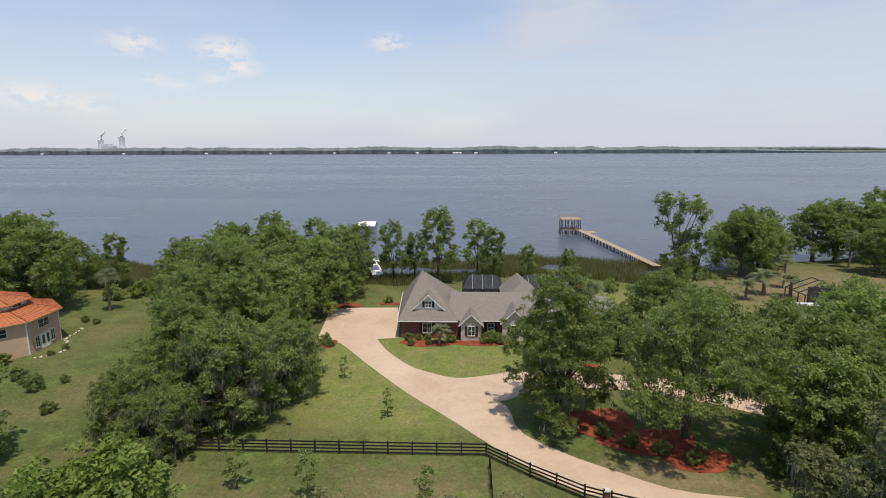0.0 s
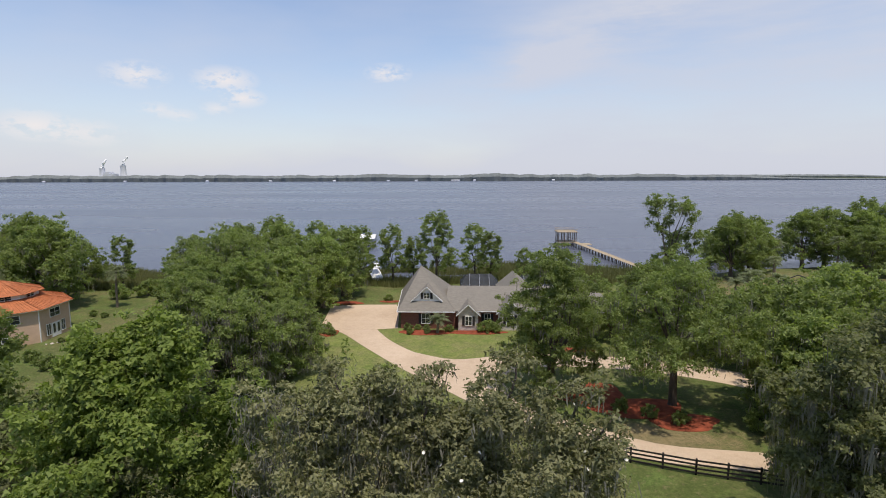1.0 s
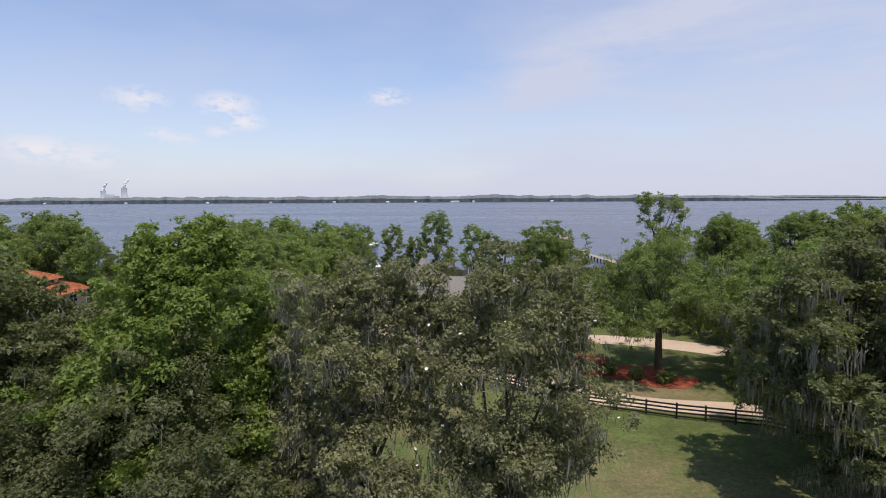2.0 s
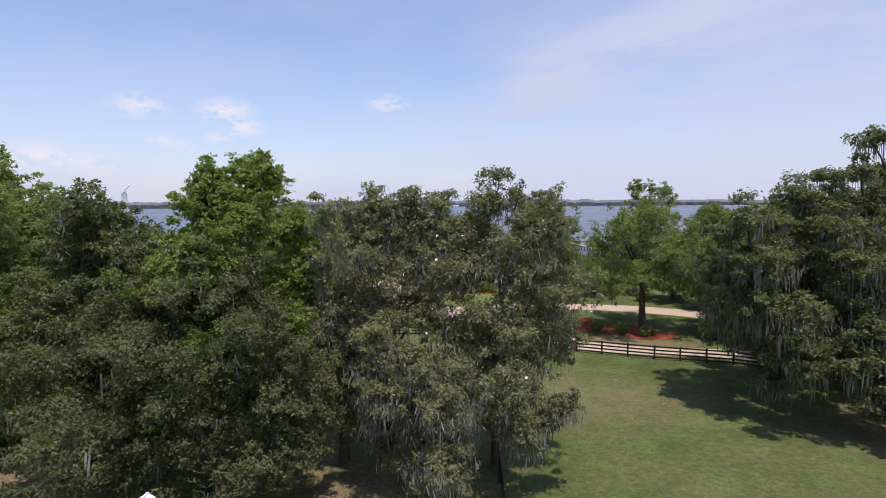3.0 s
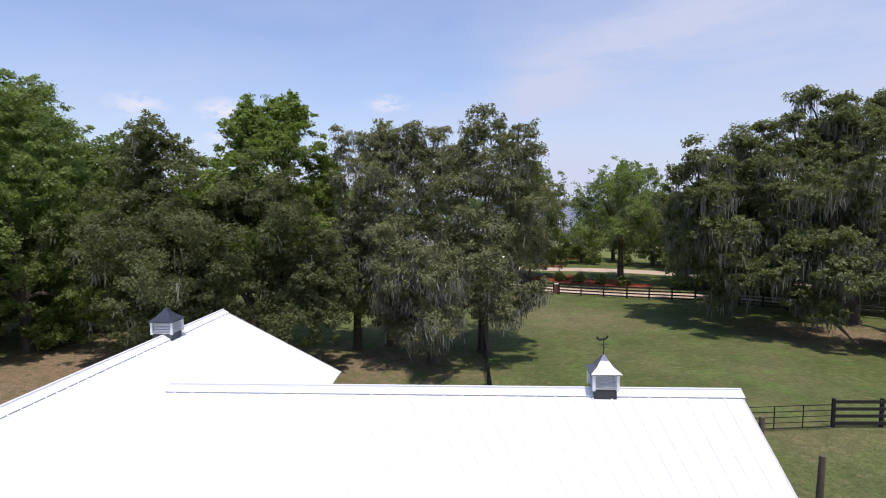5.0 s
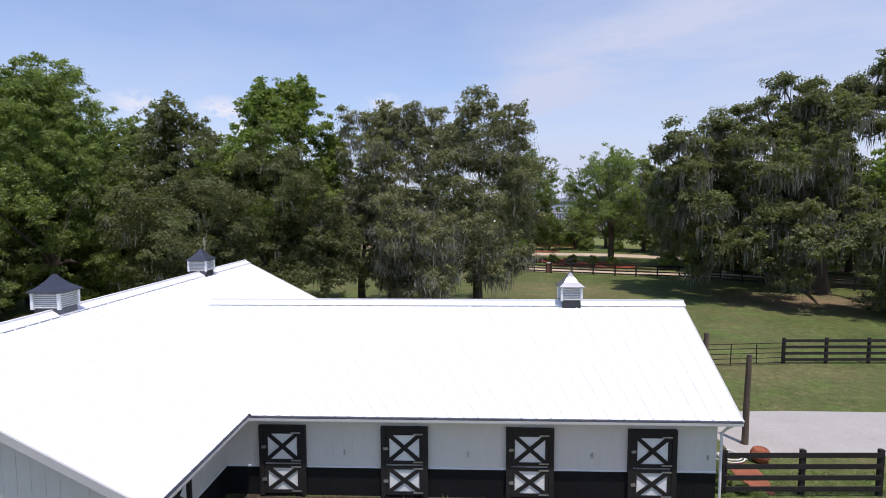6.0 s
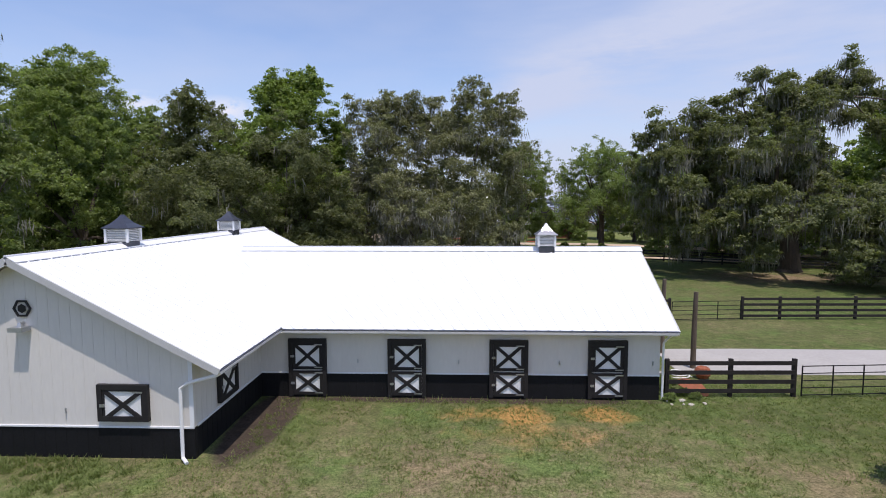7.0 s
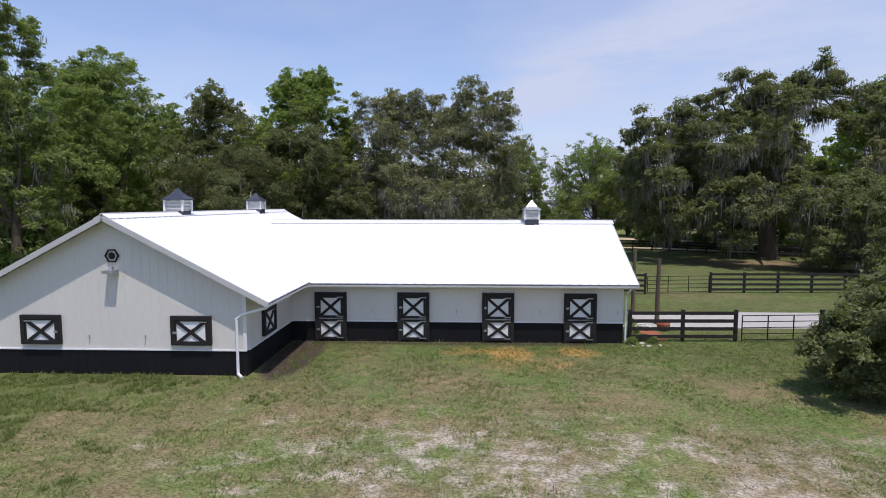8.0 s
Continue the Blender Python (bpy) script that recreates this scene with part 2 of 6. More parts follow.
def water_mat():
    m, nt, b = mat_base("lake_water", 0.12, 0, 0.5)
    b.inputs["IOR"].default_value = 1.33
    wide = tex_noise(nt, 0.006, 3, 0.5, (0.35, 1.6, 1))
    c = ramp(nt, wide, [(0.35, (0.066, 0.076, 0.108)), (0.65, (0.080, 0.090, 0.124))])
    nt.links.new(c, b.inputs["Base Color"])
    rg = ramp(nt, wide, [(0.35, (0.24,) * 3), (0.7, (0.32,) * 3)])
    nt.links.new(rg, b.inputs["Roughness"])
    w = tex_noise(nt, 0.5, 4, 0.6, (0.6, 1.3, 1))
    bump(nt, b, w, 0.6, 0.3)
    return m


M["water"] = water_mat()


def ground_mat():
    """Grass over sandy soil: green lawns, a dry mown yard, bare dirt under the oaks, a worn yellow patch and soil
    painted dark for eave shade.
    """
    m, nt, b = mat_base("grass_ground", 0.95, 0, 0.1)
    broad, mid, fine = tex_noise(nt, 0.09, 4, 0.6), tex_noise(nt, 0.7, 5, 0.65), tex_noise(nt, 11.0, 6, 0.82)
    tc = nt.nodes.new("ShaderNodeTexCoord")

    def spot(x, y, rx, ry, edge=0.35, wob=1.3, power=1.0):
        """A soft-edged patch round (x, y), frayed by the mid noise."""
        s = nt.nodes.new("ShaderNodeVectorMath")
        s.operation = "SUBTRACT"
        nt.links.new(tc.outputs["Object"], s.inputs[0])
        s.inputs[1].default_value = (x, y, 0)
        k = nt.nodes.new("ShaderNodeVectorMath")
        k.operation = "MULTIPLY"
        nt.links.new(s.outputs[0], k.inputs[0])
        k.inputs[1].default_value = (1 / rx, 1 / ry, 0)
        ln = nt.nodes.new("ShaderNodeVectorMath")
        ln.operation = "LENGTH"
        nt.links.new(k.outputs[0], ln.inputs[0])
        w = nt.nodes.new("ShaderNodeMath")
        w.operation = "MULTIPLY_ADD"
        nt.links.new(mid, w.inputs[0])
        w.inputs[1].default_value = -2 * wob
        w.inputs[2].default_value = 1.0 + wob
        d = nt.nodes.new("ShaderNodeMath")
        d.operation = "SUBTRACT"
        nt.links.new(w.outputs[0], d.inputs[0])
        nt.links.new(ln.outputs["Value"], d.inputs[1])
        e = nt.nodes.new("ShaderNodeMath")
        e.operation, e.use_clamp = "MULTIPLY", True
        nt.links.new(d.outputs[0], e.inputs[0])
        e.inputs[1].default_value = power / edge
        return e.outputs[0]

    lush = ramp(nt, mid, [(0.3, (0.058, 0.083, 0.0213)), (0.7, (0.108, 0.134, 0.042))])
    lush = mixed(nt, 0.45, lush, ramp(nt, fine, [(0.40, (0.0333, 0.0598, 0.0163)), (0.60, (0.135, 0.155, 0.058))]))
    dry = ramp(nt, fine, [(0.40, (0.0989, 0.086, 0.0413)), (0.60, (0.275, 0.228, 0.129))])
    c = mixed(nt, ramp(nt, broad, [(0.45, (0, 0, 0)), (0.72, (0.55,) * 3)]), lush, dry)
    patch, blot = tex_noise(nt, 0.33, 4, 0.6), tex_noise(nt, 1.7, 4, 0.65)
    green = ramp(nt, fine, [(0.40, (0.0518, 0.092, 0.0213)), (0.60, (0.159, 0.226, 0.067))])
    brown = ramp(nt, fine, [(0.40, (0.103, 0.0817, 0.0447)), (0.60, (0.284, 0.228, 0.142))])
    lawn = mixed(nt, ramp(nt, patch, [(0.42, (0, 0, 0)), (0.66, (0.75,) * 3)]), ramp(nt, mid, [(0.34, (0.095, 0.13, 0.032)), (0.66, (0.205, 0.225, 0.075))]), brown)
    lawn = mixed(nt, 0.4, lawn, ramp(nt, fine, [(0.40, (0.09, 0.135, 0.03)), (0.60, (0.22, 0.265, 0.085))]))
    c = mixed(nt, ramp(nt, patch, [(0.5, (0, 0, 0)), (0.66, (0.7,) * 3)]), c, green)
    c = mixed(nt, ramp(nt, blot, [(0.54, (0, 0, 0)), (0.7, (0.6,) * 3)]), c, brown)
    rough_yard = mixed(nt, ramp(nt, patch, [(0.42, (0, 0, 0)), (0.6, (0.85,) * 3)]), dry, green)
    rough_yard = mixed(nt, ramp(nt, blot, [(0.5, (0, 0, 0)), (0.66, (0.75,) * 3)]), rough_yard, brown)
    # bare soil with the shade of the barn eaves put into its colour
    shaded_soil = ramp(nt, fine, [(0.40, (0.045, 0.034, 0.026)), (0.60, (0.085, 0.065, 0.05))])
    sand = ramp(nt, fine, [(0.40, (0.19, 0.16, 0.11)), (0.60, (0.58, 0.53, 0.46))])
    sand = mixed(nt, ramp(nt, blot, [(0.40, (0, 0, 0)), (0.62, (0.9,) * 3)]), rough_yard, sand)
    leafy = ramp(nt, fine, [(0.40, (0.11, 0.075, 0.045)), (0.60, (0.33, 0.25, 0.165))])
    leafy = mixed(nt, ramp(nt, blot, [(0.50, (0, 0, 0)), (0.66, (0.65,) * 3)]), leafy, lush)
    rust = ramp(nt, fine, [(0.40, (0.23, 0.135, 0.04)), (0.60, (0.42, 0.26, 0.09))])
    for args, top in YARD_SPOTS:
        c = mixed(nt, spot(*args), c, {"dry": dry, "yard": rough_yard, "lawn": lawn, "shaded_soil": shaded_soil, "sand": sand, "leafy": leafy, "rust": rust, "lush": lush}[top])
    # clods, tufts and worn spots a hand to a stride across
    tuft, worn = tex_noise(nt, 2.6, 6, 0.78), tex_noise(nt, 0.28, 5, 0.7)
    c = mixed(nt, 1.0, c, ramp(nt, tuft, [(0.33, (0.66, 0.68, 0.66)), (0.67, (1.34, 1.3, 1.3))]), "MULTIPLY")
    c = mixed(nt, 1.0, c, ramp(nt, worn, [(0.35, (0.86, 0.9, 0.86)), (0.65, (1.14, 1.08, 1.1))]), "MULTIPLY")
    nt.links.new(c, b.inputs["Base Color"])
    bump(nt, b, fine, 0.6, 0.04)
    return m


# patches of the ground: centre, half sizes, softness, fray; and what lies there
YARD_SPOTS = [((-8, 101, 22, 19, 0.3, 0.5), "lawn"), ((20, 128, 40, 24, 0.4, 0.6, 0.9), "lawn"), ((2, 8, 22, 14.5, 0.4, 0.6), "yard"), ((0.5, 11.0, 6.5, 2.8, 0.6, 2.6, 0.6), "sand"), ((8, 10.6, 5, 2.4, 0.6, 2.6, 0.45), "sand"), ((3, 9, 8, 2, 0.6, 2.6, 0.5), "sand"),
              ((1.6, 20.5, 2.2, 0.9, 0.5, 1.8, 0.7), "rust"), ((4.4, 20.7, 1.6, 0.7, 0.5, 1.8, 0.7), "rust"), ((2.0, 19.2, 2.5, 1.2, 0.8, 2.4, 0.4), "rust"),
              ((-27, 46, 7.5, 13, 0.4, 0.9), "leafy"), ((-8, 46, 10, 7, 0.6, 1.8, 0.55), "leafy"), ((30, 55, 9, 6, 0.6, 1.2, 0.8), "leafy"),
              ((9, 60, 12, 8, 0.9, 1.6, 0.5), "dry"), ((-8, 72, 12, 8, 0.9, 1.6, 0.6), "dry"), ((16, 78, 10, 4, 0.5, 0.9, 0.9), "dry"),
              # first two: soil strips along the barn walls, eave shade painted in
              ((-6.4, 19.8, 1.0, 3.4, 0.2, 0.2), "shaded_soil"), ((0, 21.9, 7.5, 0.35, 0.3, 0.5), "shaded_soil"), ((74, 140, 44, 34, 0.7, 0.9, 0.9), "dry")]
M["ground"] = ground_mat()


# ---- helpers of this scene ----
def mesh_from(name, verts, faces, mat, smooth=False):
    me = bpy.data.meshes.new(name)
    me.from_pydata([tuple(v) for v in verts] if not isinstance(verts, np.ndarray) else verts.tolist(), [], faces if isinstance(faces, list) else faces.tolist())
    me.materials.append(mat)
    if smooth:
        me.polygons.foreach_set("use_smooth", [True] * len(me.polygons))
    me.update()
    return me


def part(name, data, mat, parent=None, label=""):
    """Links a bmesh or a mesh as one object, under a thing or a part."""
    if isinstance(data, bmesh.types.BMesh):
        me = bpy.data.meshes.new(name)
        data.to_mesh(me)
        data.free()
        me.materials.append(mat)
        data = me
    ob = new(name, data)
    if parent is not None:
        ob.parent = parent
    if label:
        tagged(ob, label)
    return ob


def thing(name, label, category, group="", at=(0, 0, 0), kind="", turn=0):
    e = new(name)
    e.empty_display_size = 0.2
    e.matrix_basis = pose(*at, 0, 0, turn)
    return tagged(e, label, category, group, kind)


def box(bm, x0, x1, y0, y1, z0, z1, m=None):
    vs = [bm.verts.new(Vector(p) if m is None else m @ Vector(p)) for p in
          ((x0, y0, z0), (x1, y0, z0), (x1, y1, z0), (x0, y1, z0), (x0, y0, z1), (x1, y0, z1), (x1, y1, z1), (x0, y1, z1))]
    for f in ((0, 3, 2, 1), (4, 5, 6, 7), (0, 1, 5, 4), (1, 2, 6, 5), (2, 3, 7, 6), (3, 0, 4, 7)):
        bm.faces.new([vs[i] for i in f])
    return bm


def boxes(*items):
    bm = bmesh.new()
    for it in items:
        box(bm, *it)
    return bm


def beam(bm, a, b, w, h, up=(0, 0, 1)):
    """A board from a to b, w wide and h high."""
    a, b = Vector(a), Vector(b)
    d = (b - a)
    length = d.length
    d.normalize()
    s = d.cross(Vector(up))
    if s.length < 1e-4:
        s = d.cross(Vector((0, 1, 0)))
    s.normalize()
    u = s.cross(d)
    m = Matrix((d, s, u)).transposed().to_4x4()
    m.translation = a
    return box(bm, 0, length, -w / 2, w / 2, -h / 2, h / 2, m)


def tube(bm, pts, radii, n=7):
    """A tapered pipe through the points."""
    rings = []
    for i, p in enumerate(pts):
        p = Vector(p)
        d = (Vector(pts[min(i + 1, len(pts) - 1)]) - Vector(pts[max(i - 1, 0)])).normalized()
        s = d.cross(Vector((0.31, 0.95, 0.07))).normalized()
        u = s.cross(d)
        rings.append([bm.verts.new(p + radii[i] * (math.cos(a) * s + math.sin(a) * u)) for a in [k * math.tau / n for k in range(n)]])
    for r0, r1 in zip(rings, rings[1:]):
        for k in range(n):
            bm.faces.new((r0[k], r0[(k + 1) % n], r1[(k + 1) % n], r1[k]))
    bm.faces.new(rings[0][::-1])
    bm.faces.new(rings[-1])
    return bm


def sheet(bm, outline, z0, z1):
    """A flat slab over an outline in plan."""
    lo = [bm.verts.new((x, y, z0)) for x, y in outline]
    hi = [bm.verts.new((x, y, z1)) for x, y in outline]
    bm.faces.new(hi)
    n = len(outline)
    for i in range(n):
        bm.faces.new((lo[i], lo[(i + 1) % n], hi[(i + 1) % n], hi[i]))
    return bm


def smooth_line(pts, steps=6, closed=False):
    """Points along a smooth curve through the given ones."""
    out, n = [], len(pts)
    for i in range(n if closed else n - 1):
        p = [Vector(pts[(i + k) % n] if closed else pts[min(max(i + k, 0), n - 1)]) for k in (-1, 0, 1, 2)]
        for s in range(steps):
            t = s / steps
            out.append(0.5 * (2 * p[1] + (p[2] - p[0]) * t + (2 * p[0] - 5 * p[1] + 4 * p[2] - p[3]) * t * t + (3 * p[1] - p[0] - 3 * p[2] + p[3]) * t ** 3))
    if not closed:
        out.append(Vector(pts[-1]))
    return out


# ---- ground, lake and far shore ----
def ground_height(x, y):
    shore = 152 + 7 * math.sin(x * 0.035 + 1.0) + 3 * math.sin(x * 0.11) + max(0, min(x - 46, 70)) * 0.65 + max(0, -x - 60) * 0.1
    if y < shore:
        return 0.0 - 0.25 * max(0, (y - shore + 10) / 10) ** 2
    if y < 2395:
        return max(-2.5, -0.25 - (y - shore) * 0.08)
    return min(1.5, -2.5 + (y - 2395) * 0.05)


def build_ground():
    xs = sorted(set([-4800, -3000, -1500, -800, -400, -250] + [-180 + 6 * i for i in range(61)] + [250, 400, 800, 1500, 3000, 4800]))
    ys = sorted(set([-2000, -800, -300, -120, -60] + [-30 + 8 * i for i in range(20)] + [130 + 3 * i for i in range(26)] + [240, 320, 600, 1200, 2000, 2390, 2420, 2480, 2700, 3400, 4900]))
    verts = [(x, y, ground_height(x, y)) for y in ys for x in xs]
    w = len(xs)
    faces = [(j * w + i, j * w + i + 1, (j + 1) * w + i + 1, (j + 1) * w + i) for j in range(len(ys) - 1) for i in range(w - 1)]
    ob = new("ground", mesh_from("ground", verts, faces, M["ground"], True))
    tagged(ob, "mown green grass with dry sandy patches and leaf litter", "ground", kind="structure")
    me = mesh_from("water", [(-4800, 120, -0.5), (4800, 120, -0.5), (4800, 2440, -0.5), (-4800, 2440, -0.5)], [(0, 1, 2, 3)], M["water"])
    tagged(new("water", me), "wide grey-blue lake with light ripples", "lake", kind="structure")


build_ground()


# ---- drive, road, beds ----
def build_drive():
    bm = bmesh.new()

    def ribbon(a, b, z, n=48):
        """A paved strip between two edges, each sampled evenly."""
        rows = []
        for line in (a, b):
            line = [Vector(p) for p in smooth_line(line)]
            run = np.concatenate([[0], np.cumsum([(q - p).length for p, q in zip(line, line[1:])])])
            at = np.linspace(0, run[-1], n)
            rows.append(list(zip(np.interp(at, run, [p.x for p in line]), np.interp(at, run, [p.y for p in line]))))
        sheet_v = [[(bm.verts.new((x, y, z)), bm.verts.new((x, y, -0.1))) for x, y in row] for row in rows]
        for (a0, a1), (b0, b1) in zip(zip(sheet_v[0], sheet_v[0][1:]), zip(sheet_v[1], sheet_v[1][1:])):
            bm.faces.new((a0[0], a1[0], b1[0], b0[0]))
            bm.faces.new((a1[0], a0[0], a0[1], a1[1]))
            bm.faces.new((b0[0], b1[0], b1[1], b0[1]))

    ribbon([(-24.2, 113.2), (-20.5, 111), (-14.8, 103), (-8.5, 94.5), (-2.8, 87.9), (0.8, 83.5), (4.6, 79.2), (9.2, 75.6), (17, 73.2), (26, 71.6), (34, 68.5), (44, 63), (60, 54)],
           [(-15.4, 113.5), (-12.3, 107.2), (-7.7, 101.3), (-1.5, 96.5), (3.2, 91.5), (4.2, 86), (8.2, 81.9), (12.7, 78.9), (17.3, 76.4), (26, 75.2), (34, 73), (44, 67.5), (60, 58)], 0.03)
    ribbon([(-7.9, 101.6), (-3.1, 99), (1.2, 99.8), (6, 101.6), (13, 101.2), (23, 99.8), (33, 95), (42, 87), (50, 76)],
           [(-4.0, 94.0), (0, 92), (3.4, 93.0), (7.5, 96.2), (14, 96.6), (22, 95), (30, 91), (38, 84), (46, 74)], 0.036)
    sheet(bm, [(-24.3, 112.8), (-15.3, 112.8), (-11.9, 113.6), (-12.7, 122), (-14.0, 129.5), (-20.6, 129.2), (-26.1, 128.0)], -0.1, 0.042)
    bmesh.ops.recalc_face_normals(bm, faces=bm.faces[:])
    tagged(part("road", bm, M["drive"]), "curving tan paver driveway with a parking court", "driveway", kind="structure")
    bm = bmesh.new()
    wig = random.Random(4)
    near = [(9.0 + 4 * i, 25.3 + wig.uniform(-0.12, 0.12)) for i in range(14)]
    far = [(9.2 + 4 * i, 29.1 + wig.uniform(-0.12, 0.12)) for i in range(14)][::-1]
    sheet(bm, near + far, -0.1, 0.025)
    tagged(part("road", bm, M["concrete"]), "pale grey concrete farm lane", "road", kind="structure")


def blob(cx, cy, rx, ry, seed, n=22):
    r = random.Random(seed)
    ph = [r.uniform(0, 6.28) for _ in range(3)]
    return [(cx + rx * math.cos(a) * k, cy + ry * math.sin(a) * k) for a in [i * math.tau / n for i in range(n)]
            for k in [1 + 0.10 * math.sin(2 * a + ph[0]) + 0.08 * math.sin(3 * a + ph[1]) + 0.05 * math.sin(5 * a + ph[2])]]


def mulch_bed(cx, cy, rx, ry, seed):
    bm = bmesh.new()
    rim, inner = blob(cx, cy, rx, ry, seed), blob(cx, cy, rx * 0.8, ry * 0.8, seed)
    lo, mid = [bm.verts.new((x, y, -0.05)) for x, y in rim], [bm.verts.new((x, y, 0.12)) for x, y in inner]
    rim_v = [bm.verts.new((x, y, 0.04)) for x, y in rim]
    top = bm.verts.new((cx, cy, 0.2))
    n = len(rim)
    for i in range(n):
        j = (i + 1) % n
        bm.faces.new((lo[i], lo[j], rim_v[j], rim_v[i]))
        bm.faces.new((rim_v[i], rim_v[j], mid[j], mid[i]))
        bm.faces.new((mid[i], mid[j], top))
    tagged(part("mulch_bed", bm, M["mulch"]), "planting bed of bright red wood mulch", "mulch bed", "mulch beds")


build_drive()
for i, bed in enumerate([(12.8, 88.0, 4.2, 3.0), (17.0, 84.4, 4.6, 2.7), (20.6, 81.2, 3.4, 1.9), (-23.8, 130.6, 3.0, 1.5), (-15.5, 132.0, 2.2, 0.9), (-27.5, 97.5, 3.2, 2.2),
                         (-22.2, 110.5, 1.6, 1.6), (-7.5, 111.4, 3.8, 1.6), (0.5, 111.6, 4.5, 1.2), (14, 103.4, 2.6, 1.0)]):
    mulch_bed(*bed, seed=i)


# ---- trees ----
def card_cloud(rng, centres, size, lean):
    """Slim leaf blades as arrays of vertices and faces."""
    n = len(centres)
    nrm = lean + rng.normal(0, 0.55, (n, 3))
    nrm /= np.linalg.norm(nrm, axis=1, keepdims=True) + 1e-9
    a = np.cross(nrm, rng.normal(0, 1, (n, 3)))
    a /= np.linalg.norm(a, axis=1, keepdims=True) + 1e-9
    b = np.cross(nrm, a)
    s = size * rng.uniform(0.6, 1.35, (n, 1))
    v = np.stack([centres - a * s * 0.5 - b * s * 0.42, centres - a * s * 0.35 + b * s * 0.48, centres + a * s * 0.85 - nrm * s * 0.1], 1)
    return v.reshape(-1, 3), np.arange(3 * n).reshape(-1, 3)


def fast_mesh(name, v, f, mat):
    me = bpy.data.meshes.new(name)
    nv, nf, k = len(v), len(f), f.shape[1]
    me.vertices.add(nv)
    me.vertices.foreach_set("co", np.ascontiguousarray(v, dtype=np.float32).ravel())
    me.loops.add(nf * k)
    me.loops.foreach_set("vertex_index", np.ascontiguousarray(f, dtype=np.int32).ravel())
    me.polygons.add(nf)
    me.polygons.foreach_set("loop_start", np.arange(0, nf * k, k, dtype=np.int32))
    me.update(calc_edges=True)
    me.validate()
    me.materials.append(mat)
    return me


def crown_lobes(rng, radius, low, high, lobes, shape):
    """Clumps of a crown: centre, radius. shape: dome, tall, ragged or layered."""
    out = []
    mid = (low + high) / 2
    for i in range(lobes):
        u = (i + 0.5) / lobes
        ang = i * 2.39996 + rng.uniform(-0.4, 0.4)
        if shape == "dome":
            zz = low + (high - low) * (0.04 + 0.92 * u)
            w = radius * math.sqrt(max(0.02, 1 - (max(0, (u - 0.22)) / 0.80) ** 2)) * (0.82 + 0.18 * min(1, u / 0.22))
        elif shape == "tall":
            zz = low + (high - low) * (0.03 + 0.94 * u)
            w = radius * math.sin(math.pi * (0.16 + 0.80 * u)) ** 0.8
        else:
            zz = low + (high - low) * (0.03 + 0.95 * u)
            w = radius * (1.0 - 0.62 * u ** 1.4) * rng.uniform(0.72, 1.12)
        rr = w * math.sqrt(rng.uniform(0.12, 1.0)) * 0.86
        lr = radius * rng.uniform(0.19, 0.36) * (0.72 if shape == "ragged" and u > 0.6 else 1.0)
        out.append((np.array([rr * math.cos(ang), rr * math.sin(ang), zz - lr * 0.35 * u]), lr))
    return out


